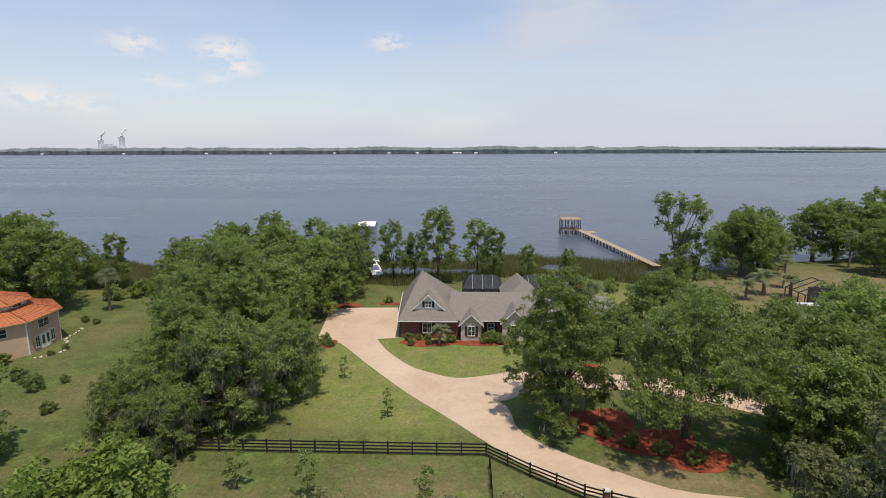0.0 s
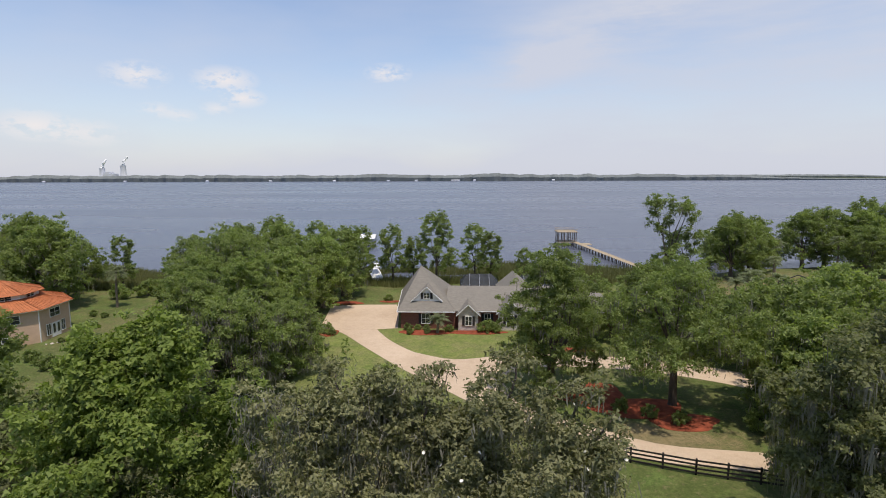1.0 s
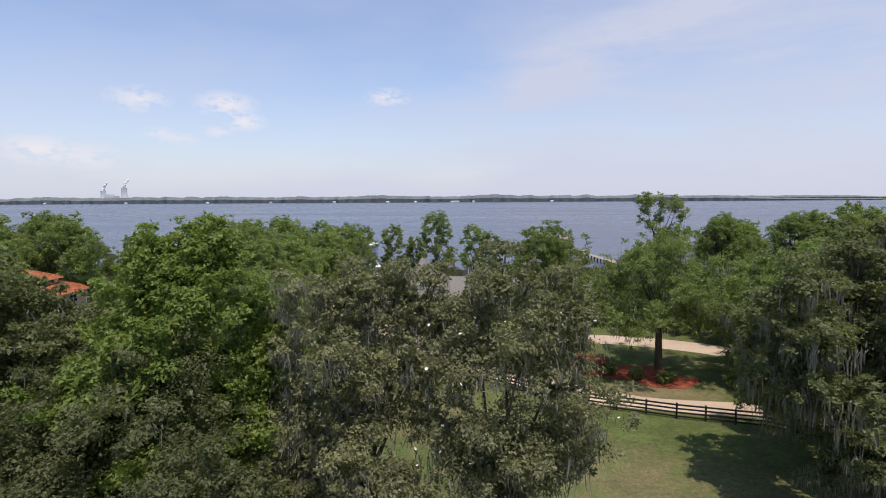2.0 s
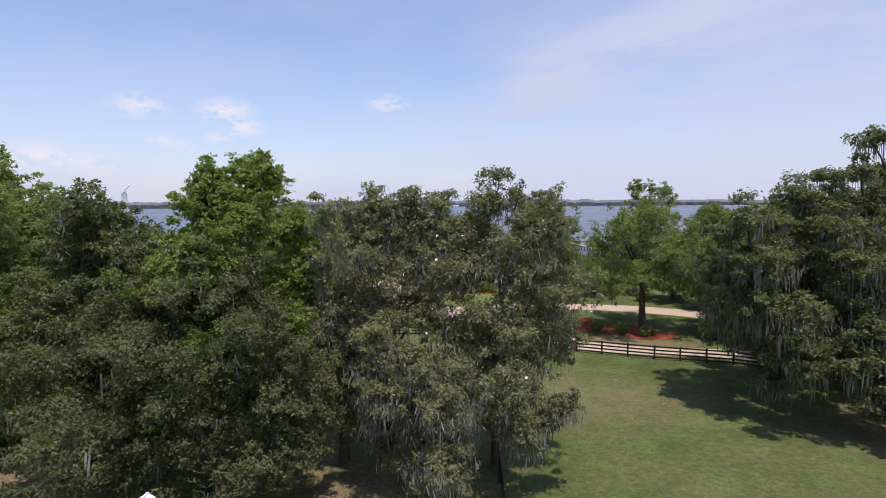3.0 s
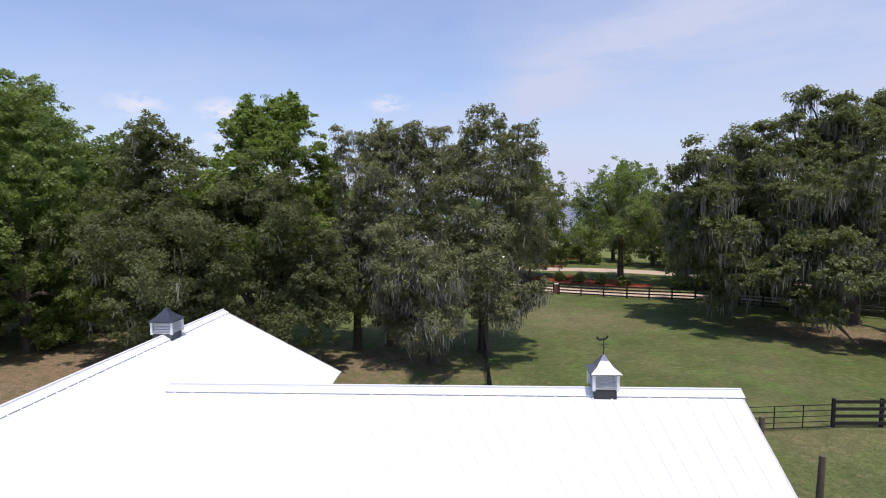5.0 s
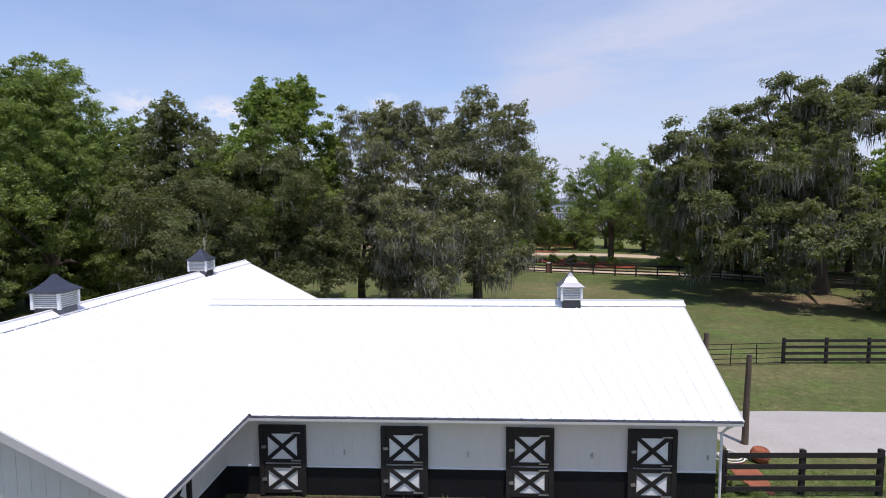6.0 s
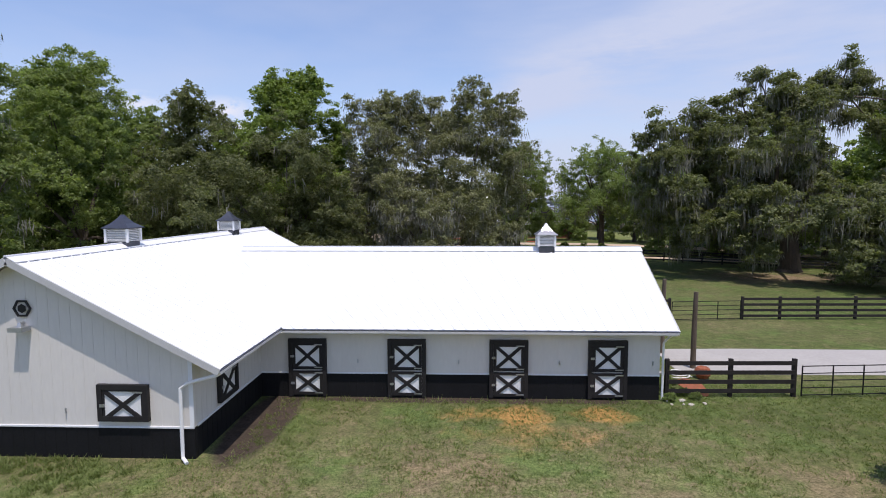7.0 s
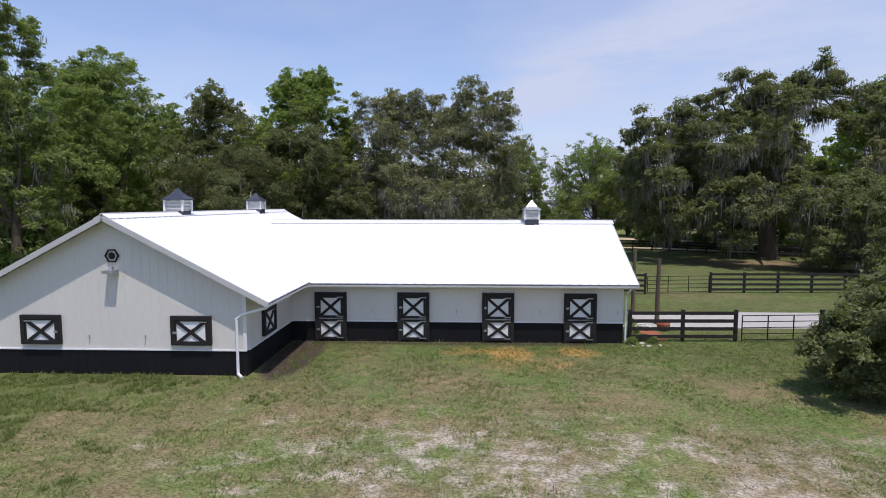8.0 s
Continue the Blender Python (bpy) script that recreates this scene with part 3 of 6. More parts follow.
def make_tree(name, label, radius, height, low, lobes, leaves, size, leaf, shape="dome", moss=0, trunk=0.35, seed=1, blossoms=0, lean=0.0, category="tree", masses=None, tufts=(), hang=1.0):
    """One tree at the origin: tapered trunk with limbs, a crown of leaf clumps, hanging moss and blossoms."""
    rng = np.random.default_rng(seed)
    leaves, size = int(leaves * 1.6), size * 0.84
    tree = thing(name, label, category)
    lobes_ = [(np.array(m[:3]), m[3]) for m in masses] if masses else crown_lobes(rng, radius, low, height, lobes, shape)
    if masses:
        # fill the depth of the crown behind and before the main masses
        first = list(lobes_)
        for c, r in first:
            near = sorted(first, key=lambda q: np.linalg.norm(q[0] - c))[1:4]
            for q, rq in near[:2]:
                lobes_.append(((c + q) / 2 + rng.normal(0, 0.25 * r, 3), (r + rq) * 0.38))
            for k in (-1, 1):
                if r > 1.4:
                    lobes_.append((c + np.array([rng.uniform(-0.5, 0.5) * r, k * r * rng.uniform(0.9, 1.5), rng.uniform(-0.5, 0.1) * r]), r * rng.uniform(0.6, 0.9)))
    # loose sprays that break the outline: the given ones, and a few on the outer side of every clump
    sprays = [(np.array(m[:3]), m[3]) for m in tufts]
    if radius > 3:
        for c, r in lobes_:
            out = c - np.array([0, 0, low + (height - low) * 0.35])
            out = out / (np.linalg.norm(out) + 1e-6)
            for k in range(2):
                d = out + rng.normal(0, 0.5, 3) + [0, 0, 0.25]
                d /= np.linalg.norm(d)
                sprays.append((c + d * r * rng.uniform(0.95, 1.18), max(0.28, r * rng.uniform(0.16, 0.28))))
    # trunk and limbs
    bm = bmesh.new()
    fork = low + (height - low) * 0.12
    base = [(0, 0, -0.2), (0.05 * trunk, 0, 0.25), (0.1 * lean, 0.1 * trunk, fork * 0.5), (0.4 * lean, 0.2 * trunk, fork)]
    tube(bm, base, [trunk * 1.5, trunk * 1.08, trunk * 0.9, trunk * 0.75], 9)
    part("trunk", bm, M["bark"], tree)
    for c, r in sorted(lobes_, key=lambda q: -q[1])[:9 if radius > 3 else 5]:
        s = Vector((0.24 * lean, 0.15 * trunk, fork * rng.uniform(0.75, 1.0)))
        e = Vector(c)
        mid = s.lerp(e, 0.5) + Vector((*rng.normal(0, 0.06 * radius, 2), 0.05 * radius))
        bm = bmesh.new()
        tube(bm, [s, s.lerp(mid, 0.5) + Vector((0, 0, 0.04 * radius)), mid, e], [trunk * 0.46, trunk * 0.34, trunk * 0.22, trunk * 0.06], 6)
        part("limb", bm, M["bark"], tree)
    if tufts:
        for c, r in sprays[:len(tufts)]:
            near, rn = min(lobes_, key=lambda q: np.linalg.norm(q[0] - c))
            a, b = Vector(near), Vector(c)
            mid = a.lerp(b, 0.55) + Vector((*rng.normal(0, 0.12, 2), 0.1))
            bm = bmesh.new()
            tube(bm, [a, mid, b, b + (b - mid) * 0.1], [min(0.09, trunk * 0.16), min(0.07, trunk * 0.11), min(0.05, trunk * 0.06), 0.015], 5)
            part("branch", bm, M["bark"], tree)
    # leaves: twig clusters over each clump, so the outline is uneven and lets light through
    cs, ns = [], []
    tot = sum(r * r for _, r in lobes_)
    small = []
    for c, r in lobes_:
        for k in range(11):
            d = rng.normal(0, 1, 3)
            d[2] += 0.25
            d /= np.linalg.norm(d)
            small.append((c + d * r * rng.uniform(0.3, 0.85) * np.array([1, 1, 0.92]), r * rng.uniform(0.2, 0.42)))
    for i, (c, r) in enumerate(sprays):
        for k in range(9 if i < len(tufts) else 4):
            small.append((c + rng.normal(0, (0.5 if i < len(tufts) else 0.42) * r, 3) * [1, 1, 0.75], r * rng.uniform(0.45, 0.75)))
    tot_s = sum(r * r for _, r in small)
    for c, r in small:
        n = max(5, int(leaves * r * r / tot_s))
        twigs = max(3, n // 14)
        d = rng.normal(0, 1, (twigs, 3))
        d[:, 2] = np.where(d[:, 2] < -0.4, -d[:, 2] * 0.5, d[:, 2])
        d /= np.linalg.norm(d, axis=1, keepdims=True)
        tips = d * r * (rng.uniform(0.35, 1.12, (twigs, 1)) ** 0.6) * [1, 1, 0.8]
        pick = rng.integers(0, twigs, n)
        q = tips[pick] + rng.normal(0, 0.16 * r + size * 0.45, (n, 3)) * [1, 1, 0.7]
        cs.append(q + c)
        ns.append(d[pick] * 0.75 + [0, 0, 0.5])
    cs, ns = np.concatenate(cs), np.concatenate(ns)
    keep = cs[:, 2] > 0.15
    v, f = card_cloud(rng, cs[keep], size, ns[keep])
    part("crown", fast_mesh("crown", v, f, M[leaf]), None, tree)
    if moss:
        at, reach = [], []
        for c, r in lobes_ + sprays[:len(tufts)] * 2:
            n = max(4, int(2.4 * moss * r * r / tot))
            beards = max(1, n // 5)
            d = rng.normal(0, 1, (beards, 3))
            d /= np.linalg.norm(d, axis=1, keepdims=True)
            d[:, 2] = -np.abs(d[:, 2]) * 0.8 + 0.25
            pick = rng.integers(0, beards, n)
            at.append(c + (d * r * 0.9)[pick] + rng.normal(0, 0.22, (n, 3)) * [1, 1, 1.0])
            reach.append((rng.uniform(0.2, 1.05, beards) ** 1.4)[pick])
        at, reach = np.concatenate(at), np.concatenate(reach)
        n = len(at)
        ang = rng.uniform(0, math.pi, n)
        wide = np.stack([np.cos(ang), np.sin(ang), np.zeros(n)], 1) * rng.uniform(0.012, 0.042, (n, 1)) * min(1.2, radius / 6)
        drop = reach * rng.uniform(0.35, 1.25, n) * min(1.25, radius / 6) * hang
        drop = np.minimum(drop, np.maximum(0.1, at[:, 2] - 0.5))
        sway = rng.normal(0, 0.06, (n, 3)) * [1, 1, 0]
        mid = at + sway - np.stack([0 * drop, 0 * drop, drop * 0.5], 1)
        end = at + sway * 2.2 - np.stack([0 * drop, 0 * drop, drop], 1)
        v = np.stack([at - wide * 0.7, at + wide * 0.7, mid + wide, mid - wide, end], 1).reshape(-1, 3)
        k = np.arange(n)[:, None] * 5
        f = np.concatenate([k + [0, 1, 2], k + [0, 2, 3], k + [3, 2, 4]])
        part("spanish_moss", fast_mesh("spanish_moss", v, f, M["moss"]), None, tree, "grey hanging moss strands")["kind"] = "stuff"
    for i in range(blossoms):
        c, r = lobes_[int(rng.integers(0, len(lobes_)))]
        d = rng.normal(0, 1, 3)
        d[2] = abs(d[2]) * 0.6
        d[1] = -abs(d[1])
        d /= np.linalg.norm(d)
        p = c + d * r * 1.08
        if i == 0:
            bm = bmesh.new()
            for k in range(7):
                a = k * math.tau / 7
                o, tip = Vector((0, 0, 0)), Vector((math.cos(a) * 0.085, math.sin(a) * 0.085, 0.06))
                s = Vector((-math.sin(a), math.cos(a), 0)) * 0.035
                bm.faces.new([bm.verts.new(q) for q in (o, tip * 0.6 + s, tip, tip * 0.6 - s)])
            bl = part("blossom", bm, M["blossom"], tree, "white magnolia blossom")
            petal = bl.data
        else:
            bl = new("blossom", petal)
            bl.parent = tree
        bl.matrix_basis = pose(*p, rng.uniform(-50, 50), rng.uniform(-50, 50), rng.uniform(0, 360))
    return tree


def place(tree, x, y, turn=0, scale=1.0, label=""):
    tree.matrix_basis = pose(x, y, min(0.0, ground_height(x, y)), 0, 0, turn) @ Matrix.Scale(scale, 4)
    if label:
        tagged(tree, label)
    return tree


def again(tree, x, y, turn, scale, label=""):
    """A copy of a tree, turned and sized."""
    t = copy_thing(tree, pose(x, y, min(0.0, ground_height(x, y)), 0, 0, turn))
    t.scale = (scale, scale, scale)
    if label:
        tagged(t, label)
    return t


# trees round the paddock and the barn
# the huge oak: its wide body, the low boughs before and behind, and the loose tufts on top
GREAT_BODY = [(3.4, 0, 17.7, 1.6), (-1.2, 1, 17.3, 2), (0, -2, 15.7, 2.2), (-3.7, 2, 15.8, 2.2), (-8.4, -1, 13.9, 2.1), (-3.3, -3, 12.8, 2.5), (-7.6, -4, 11.1, 2.5), (2.3, 2, 12.8, 2.3), (-9.7, 2, 12.8, 2.2), (-14.1, -2, 11.5, 2.2), (-14.5, 3, 10.8, 1.7), (-13.5, -5, 8.2, 2.1), (-8.3, 1, 8.8, 2.4), (-7.8, -6, 7.8, 1.8), (0.3, 4, 10.1, 2.6), (-15.2, -1, 7.7, 1.6), (-13.1, 2, 5.3, 1.8), (-12.3, -4, 4.8, 1.6), (-10.5, -7, 5.4, 1.5), (1.1, -2, 9.4, 1.7), (-7.3, -8, 2.7, 1.6), (-12.8, -3, 2.4, 1.2)]
GREAT_BOUGHS = [(-3.5, -9.5, 6.5, 2.6), (1.5, -9.8, 7.2, 2.6), (-7.5, -7.5, 6.2, 2.4), (5.5, -8, 6.6, 2.4), (-1, -11.5, 4.6, 2), (-4, 7.5, 9, 3.2), (2, 8.5, 10, 3.2), (6, 4, 8.5, 2.8), (-9, 5.5, 7, 2.6), (8.5, -3.5, 5.5, 2.2), (-2, 10.5, 7, 2.6)]
GREAT_TUFTS = [(5.5, 0.7, 21.2, 1.1), (4.2, 1.5, 19.9, 1.3), (7.9, 1.8, 20.2, 1), (7.2, 2.7, 19.1, 1.3), (2.5, 1.4, 19.0, 0.8), (11, 2.5, 18.6, 1.3), (8.1, -2.8, 16.6, 0.7), (8, -0.2, 14.7, 1), (8.5, 2.7, 16.8, 1.3), (5.5, 0.9, 15.5, 1.3), (-2.8, 2.4, 20.1, 1.1), (-6.8, -2.3, 17.8, 0.8), (-0.9, -0.2, 19.1, 1.1), (-2.5, -1.5, 17.7, 1), (-7.3, 0.3, 17.0, 1), (-9.7, 0.4, 15.9, 1.4), (-14.5, -2.9, 14.2, 1.2), (-15.7, -1.7, 13.4, 1), (-12.1, -1.3, 13.9, 1), (-8.6, 2.5, 14.5, 1.1)]
MAGNOLIA_TUFTS = [(0.1, 0.6, 17.6, 0.8), (1.2, -0.8, 16.5, 0.6), (2.6, 0.7, 16.5, 0.8), (3.5, -0.9, 14.8, 0.6), (4.2, 0.3, 14.7, 0.4), (1.8, -0.9, 14.6, 0.8), (-1.2, -1.2, 16, 0.6), (3.1, 0.9, 13.5, 0.7), (-0.5, -0.7, 15.9, 0.9), (3.5, -0.7, 15.8, 0.5), (-1.9, 1.2, 14.9, 0.7)]
MOSSY_TUFTS = [(-0.5, 0.7, 16.1, 0.7), (1.9, -0.4, 16, 0.7), (-0.9, 0.9, 15, 0.5), (1.4, 0.1, 15, 0.7), (3.4, 0.4, 15.5, 0.7), (0.3, -0.6, 13.9, 0.8), (-1.4, 0.9, 13.5, 0.5), (2.4, 0.4, 14.5, 0.6), (4, 0.9, 16.1, 0.4)]
MASSES = {
    "cypress": [(-2.9, 0, 16.6, 1.7), (2.7, 0.4, 16.2, 1.7), (0, 0.2, 14.6, 1.3), (4.4, 0, 14.4, 1.2), (-1, 0.5, 12.0, 1.4), (3.2, -0.3, 12.2, 1.2), (-3.4, 0.3, 13.2, 0.9), (0.6, 0, 9.6, 1.5), (-1.0, 0.2, 7.0, 1.5), (1.4, 0.3, 4.8, 1.6), (-0.4, 0, 17.2, 1.1)],
    "magnolia": [(-0.2, 0.6, 16.0, 1.3), (-2.1, 1.2, 13.9, 1.6), (1.7, -1.2, 14.7, 1.5), (2.9, -1.0, 13.9, 1.3), (0.1, 1.6, 13.1, 2.9), (-2.6, 1.5, 12.0, 2.4), (2.5, 1.1, 11.2, 2.4), (-0.5, -1.5, 8.8, 3.0),
                 (1.7, 0.6, 7.0, 2.6), (-3.2, 0.6, 8.3, 2.2), (3.6, 0.4, 9.0, 1.9), (0.4, 0.3, 5.0, 2.6)],
    "mossy": [(-0.3, -1.0, 15.3, 1.4), (1.6, 0.2, 14.9, 1.2), (-0.8, -0.6, 13.1, 1.9), (1.4, 0.6, 12.0, 2.2), (3.2, 0.4, 13.9, 1.3), (-0.3, -1.4, 9.3, 2.2), (-2.1, -1.5, 9.9, 1.6), (1.9, 1.7, 8.8, 1.9), (-1.6, 0.4, 6.4, 2.0)],
    "low": [(-3.1, -0.2, 6.8, 1.6), (-1.0, -0.5, 7.2, 1.6), (1.2, -1.5, 6.1, 1.6), (-1.7, 1.8, 4.7, 1.9), (0.5, -2.3, 3.8, 1.7), (3.3, 0, 4.7, 1.4), (-3.8, 1.5, 4.7, 1.4), (4.7, -1.2, 3.6, 1.1), (6.1, 0.1, 4.7, 1.0),
            (-2.4, 0.4, 2.6, 1.3), (-0.3, -1.7, 2.2, 1.2), (6.9, -0.2, 4.9, 0.8)],
    "sweetgum": [(-1.4, -0.8, 17.0, 1.3), (-0.4, -0.6, 15.6, 1.7), (-2.5, -0.4, 16.5, 1.2), (-1.5, -1.4, 15.6, 1.5), (0.8, -0.4, 17.2, 1.4), (2.1, -0.8, 15.9, 1.3), (0.9, -1.8, 14.0, 2.2), (-2.5, -0.4, 14.2, 1.6), (1.6, 0.4, 16.8, 0.9), (-0.2, 0.6, 17.7, 0.8), (3.1, 1.3, 13.7, 1.4), (2.4, 1.6, 12.0, 2.1),
                 (-3.3, 0.8, 12.4, 1.7), (-1.4, -1.9, 11.0, 2.6), (-3.4, 0.3, 9.3, 2.5), (0.9, -1.6, 8.3, 2.7), (3.0, 0, 9, 2.2), (-1, 1.5, 6, 2.6)],
    "tall": [(-0.8, 0.5, 15.2, 1.5), (-2.4, 1.1, 13.8, 1.8), (0.5, 1.4, 13.3, 1.8), (-3.4, 1.6, 11.5, 1.9), (-1.3, 1.4, 10.7, 2.3), (0.7, 2.2, 10.0, 2.1), (-2.9, -2.0, 8.7, 2.2), (-3.6, 0, 6, 2.2), (0.2, 0.2, 6.2, 2.4), (-1.8, -1, 4, 2)],
    "broad": [(-3.8, 2.0, 10.6, 2.4), (-0.5, 2.2, 11.2, 2.4), (-6.2, -0.1, 9.0, 2.6), (2.6, -1.3, 9.0, 2.1), (-2.4, -3.4, 7.5, 3.1), (-7.6, 0.9, 6.9, 2.1), (4.3, -0.1, 7.0, 1.6), (1.4, 1.6, 6.6, 2.4), (-4.7, -0.9, 6.1, 2.9),
              (-6.2, -1.5, 3.6, 2.3), (-2.0, -3.0, 3.4, 2.5), (2.2, -1.6, 4.2, 2.3), (4.6, -0.6, 4.0, 1.8)],
    "lawn": [(-0.7, -1.4, 14.0, 1.9), (2.8, 2.2, 13.4, 2.1), (-3.4, -2.2, 12.2, 2.3), (0.5, 1.3, 11.9, 2.5), (4.3, -2.5, 11.6, 2.3), (-4.6, -1.1, 8.8, 1.9), (5.1, 2.2, 8.4, 1.9), (-5.7, -1.0, 10.4, 1.5), (2.0, 0.6, 9.4, 1.6),
             (-1.0, 4.2, 10.5, 2.2), (0.8, -4.4, 9.8, 2.2), (-3.2, 0.8, 6.6, 1.9), (3.4, -0.8, 6.3, 1.9), (0.2, -3.4, 6.4, 1.7), (0.4, 3.4, 6.6, 1.9),
             (-2.6, -5.6, 7.6, 1.9), (3.2, -5.4, 8.0, 1.9), (-5.8, -3.6, 7.0, 1.8), (5.8, -3.4, 6.4, 1.7), (-4.6, -5.2, 5.6, 1.5)],
}
place(make_tree("sweetgum_tree", "tall bright green broadleaf tree behind a dark oak", 5.6, 19.0, 3.0, 46, 64000, 0.19, "leaf_bright", "tall", 0, 0.4, 11, masses=MASSES["sweetgum"]), -14.2, 50.5)
place(make_tree("live_oak", "broad dark green live oak behind the barn", 7.4, 13.8, 1.2, 60, 90000, 0.15, "leaf_oak", "dome", 350, 0.5, 12, masses=MASSES["broad"]), -13.6, 44.5)
place(make_tree("live_oak", "tall dark green oak at the edge of the woods", 5.4, 16.4, 2.0, 44, 42000, 0.18, "leaf_oak", "tall", 400, 0.45, 13, masses=MASSES["tall"]), -21.5, 48)
place(make_tree("magnolia_tree", "tall grey-green magnolia with white blossoms", 5.4, 18.6, 2.5, 58, 56000, 0.155, "leaf_mag", "ragged", 2200, 0.42, 14, blossoms=60, masses=MASSES["magnolia"], tufts=MAGNOLIA_TUFTS), 0.85, 49.0, 0, 0.97)
place(make_tree("mossy_oak", "upright oak hung with grey moss", 3.9, 16.8, 3.0, 40, 30000, 0.155, "leaf_mag", "ragged", 3800, 0.42, 15, masses=MASSES["mossy"], tufts=MOSSY_TUFTS), -6.0, 50.5)
place(make_tree("mossy_oak", "low spreading oak with a dark trunk and trailing moss", 5.6, 8.3, 1.3, 38, 34000, 0.135, "leaf_mag", "dome", 4600, 0.42, 16, masses=MASSES["low"]), -2.6, 46.0)
place(make_tree("bare_mossy_oak", "thin pale oak, mostly bare twigs and grey moss", 3.4, 16.2, 2.4, 34, 11000, 0.16, "leaf_mag", "ragged", 6500, 0.32, 17), -8.4, 49.6)
place(make_tree("great_live_oak", "huge old live oak draped with grey moss", 12.5, 20.6, 1.6, 92, 165000, 0.225, "leaf_oak", "ragged", 13000, 1.0, 18, masses=GREAT_BODY + GREAT_BOUGHS, tufts=GREAT_TUFTS, hang=1.2), 33.8, 60.2)
mid_oak = place(make_tree("live_oak", "rounded live oak with a clear trunk in red mulch", 6.8, 15.0, 4.2, 44, 34000, 0.20, "leaf_mid", "dome", 1500, 0.42, 19, masses=MASSES["lawn"]), 20.8, 85.2, 0, 1.03)
round_oak = place(make_tree("live_oak", "dense round oak beside the driveway", 6.4, 15.3, 1.4, 56, 44000, 0.19, "leaf_mid", "dome", 900, 0.45, 20), 8.6, 88.8, 0, 1.05)
near_green = place(make_tree("broadleaf_tree", "tall green broadleaf tree at the edge of the woods", 7.6, 21.0, 2.5, 60, 52000, 0.20, "leaf_mid", "tall", 0, 0.45, 28), -43.0, 59)
green_tree = place(make_tree("broadleaf_tree", "tall green broadleaf tree deep in the woods", 7.6, 21.0, 2.5, 54, 13000, 0.42, "leaf_mid", "tall", 0, 0.45, 21), -49, 70, 200, 1.05)
shrub = place(make_tree("shrub", "dense dark evergreen shrub in the yard", 2.5, 3.0, 0.2, 34, 34000, 0.095, "leaf_oak", "dome", 0, 0.12, 22, category="shrub"), 13.5, 15.3, 0, 1.18)
again(shrub, 17.6, 17.8, 120, 1.55, "tall dark evergreen shrub at the edge of the yard")
again(shrub, 16.2, 13.4, 240, 1.1)
place(make_tree("small_oak", "small spreading oak with drooping branches beside the lane", 5.2, 7.4, 0.4, 40, 26000, 0.17, "leaf_oak", "dome", 900, 0.25, 23), 34.4, 46.5)

wood_tree = place(make_tree("broadleaf_tree", "leafy bright green tree at the edge of the woods", 6.0, 19.4, 2.0, 60, 52000, 0.18, "leaf_mid", "dome", 0, 0.42, 41), -32.3, 48.0)
again(wood_tree, -40.5, 43.5, 140, 0.95)
place(make_tree("tall_oak", "tall airy oak with a mossy lower crown", 5.0, 20.5, 3.0, 40, 30000, 0.19, "leaf_mid", "ragged", 1200, 0.4, 42), -33.0, 38.0)
place(make_tree("mossy_oak", "spreading moss-hung oak beside the huge oak", 8.0, 18.5, 2.0, 50, 42000, 0.2, "leaf_mag", "ragged", 5200, 0.6, 43, hang=1.2), 47.0, 56.5)
for x, y, a, s in ((-23.5, 57, 130, 0.58), (-44, 46, 210, 0.9), (-45, 66, 60, 0.8), (-48, 78, 20, 0.6), (-38, 52, 80, 0.55), (-31.8, 57, 300, 0.76), (40, 72, 10, 0.85), (47, 62, 150, 0.9), (55, 72, 220, 1.0)):
    again(green_tree, x, y, a, s)

belt_oak = place(make_tree("live_oak", "dense rounded oak in the grove", 6.6, 13.6, 1.8, 50, 15000, 0.31, "leaf_mid", "dome", 700, 0.45, 27), 33, 84, 70, 0.95)

# oaks east of the island
for x, y, a, s in ((30.6, 78.4, 200, 0.84), (41, 90, 160, 1.0), (39, 77.5, 250, 0.92), (49, 84, 20, 1.05), (47, 75, 120, 0.9), (36, 97, 60, 0.8), (15.5, 107.5, 30, 0.46), (20.5, 108.8, 90, 0.5), (27, 112, 10, 0.8), (31.5, 104, 330, 0.72), (57, 92, 110, 1.0), (46, 100, 290, 0.85), (52, 108, 40, 0.8)):
    again(belt_oak, x, y, a, s, "dark live oak in the grove beside the drive")

# the wooded belt west of the lawn
for i, (x, y, a, s) in enumerate(((-33, 90, 60, 0.86), (-29.5, 99, 130, 0.9), (-37, 101, 200, 0.9), (-29, 109.5, 20, 0.88), (-37.5, 111, 280, 0.96), (-31, 119, 330, 0.92), (-41, 121, 90, 0.98),
                                  (-27.5, 127, 170, 0.88), (-36, 131, 240, 1.0), (-45, 133, 310, 0.98), (-26, 137, 10, 0.92), (-52, 128, 140, 0.85))):
    again((round_oak if y < 103 else belt_oak) if i != 4 else mid_oak, x, y, a, s * (1.0 if y < 103 else 1.08), "oak in the thick belt of trees beside the lawn")
belt = place(make_tree("mossy_oak", "spreading oak heavy with grey moss at the fence", 6.6, 11.4, 1.4, 44, 24000, 0.23, "leaf_mid", "dome", 3600, 0.45, 24), -26.8, 86.5)
again(belt, -34.5, 82.5, 140, 0.7)
again(belt, -23.2, 93.5, 250, 0.8)
again(belt, -30.5, 79.5, 40, 0.6)

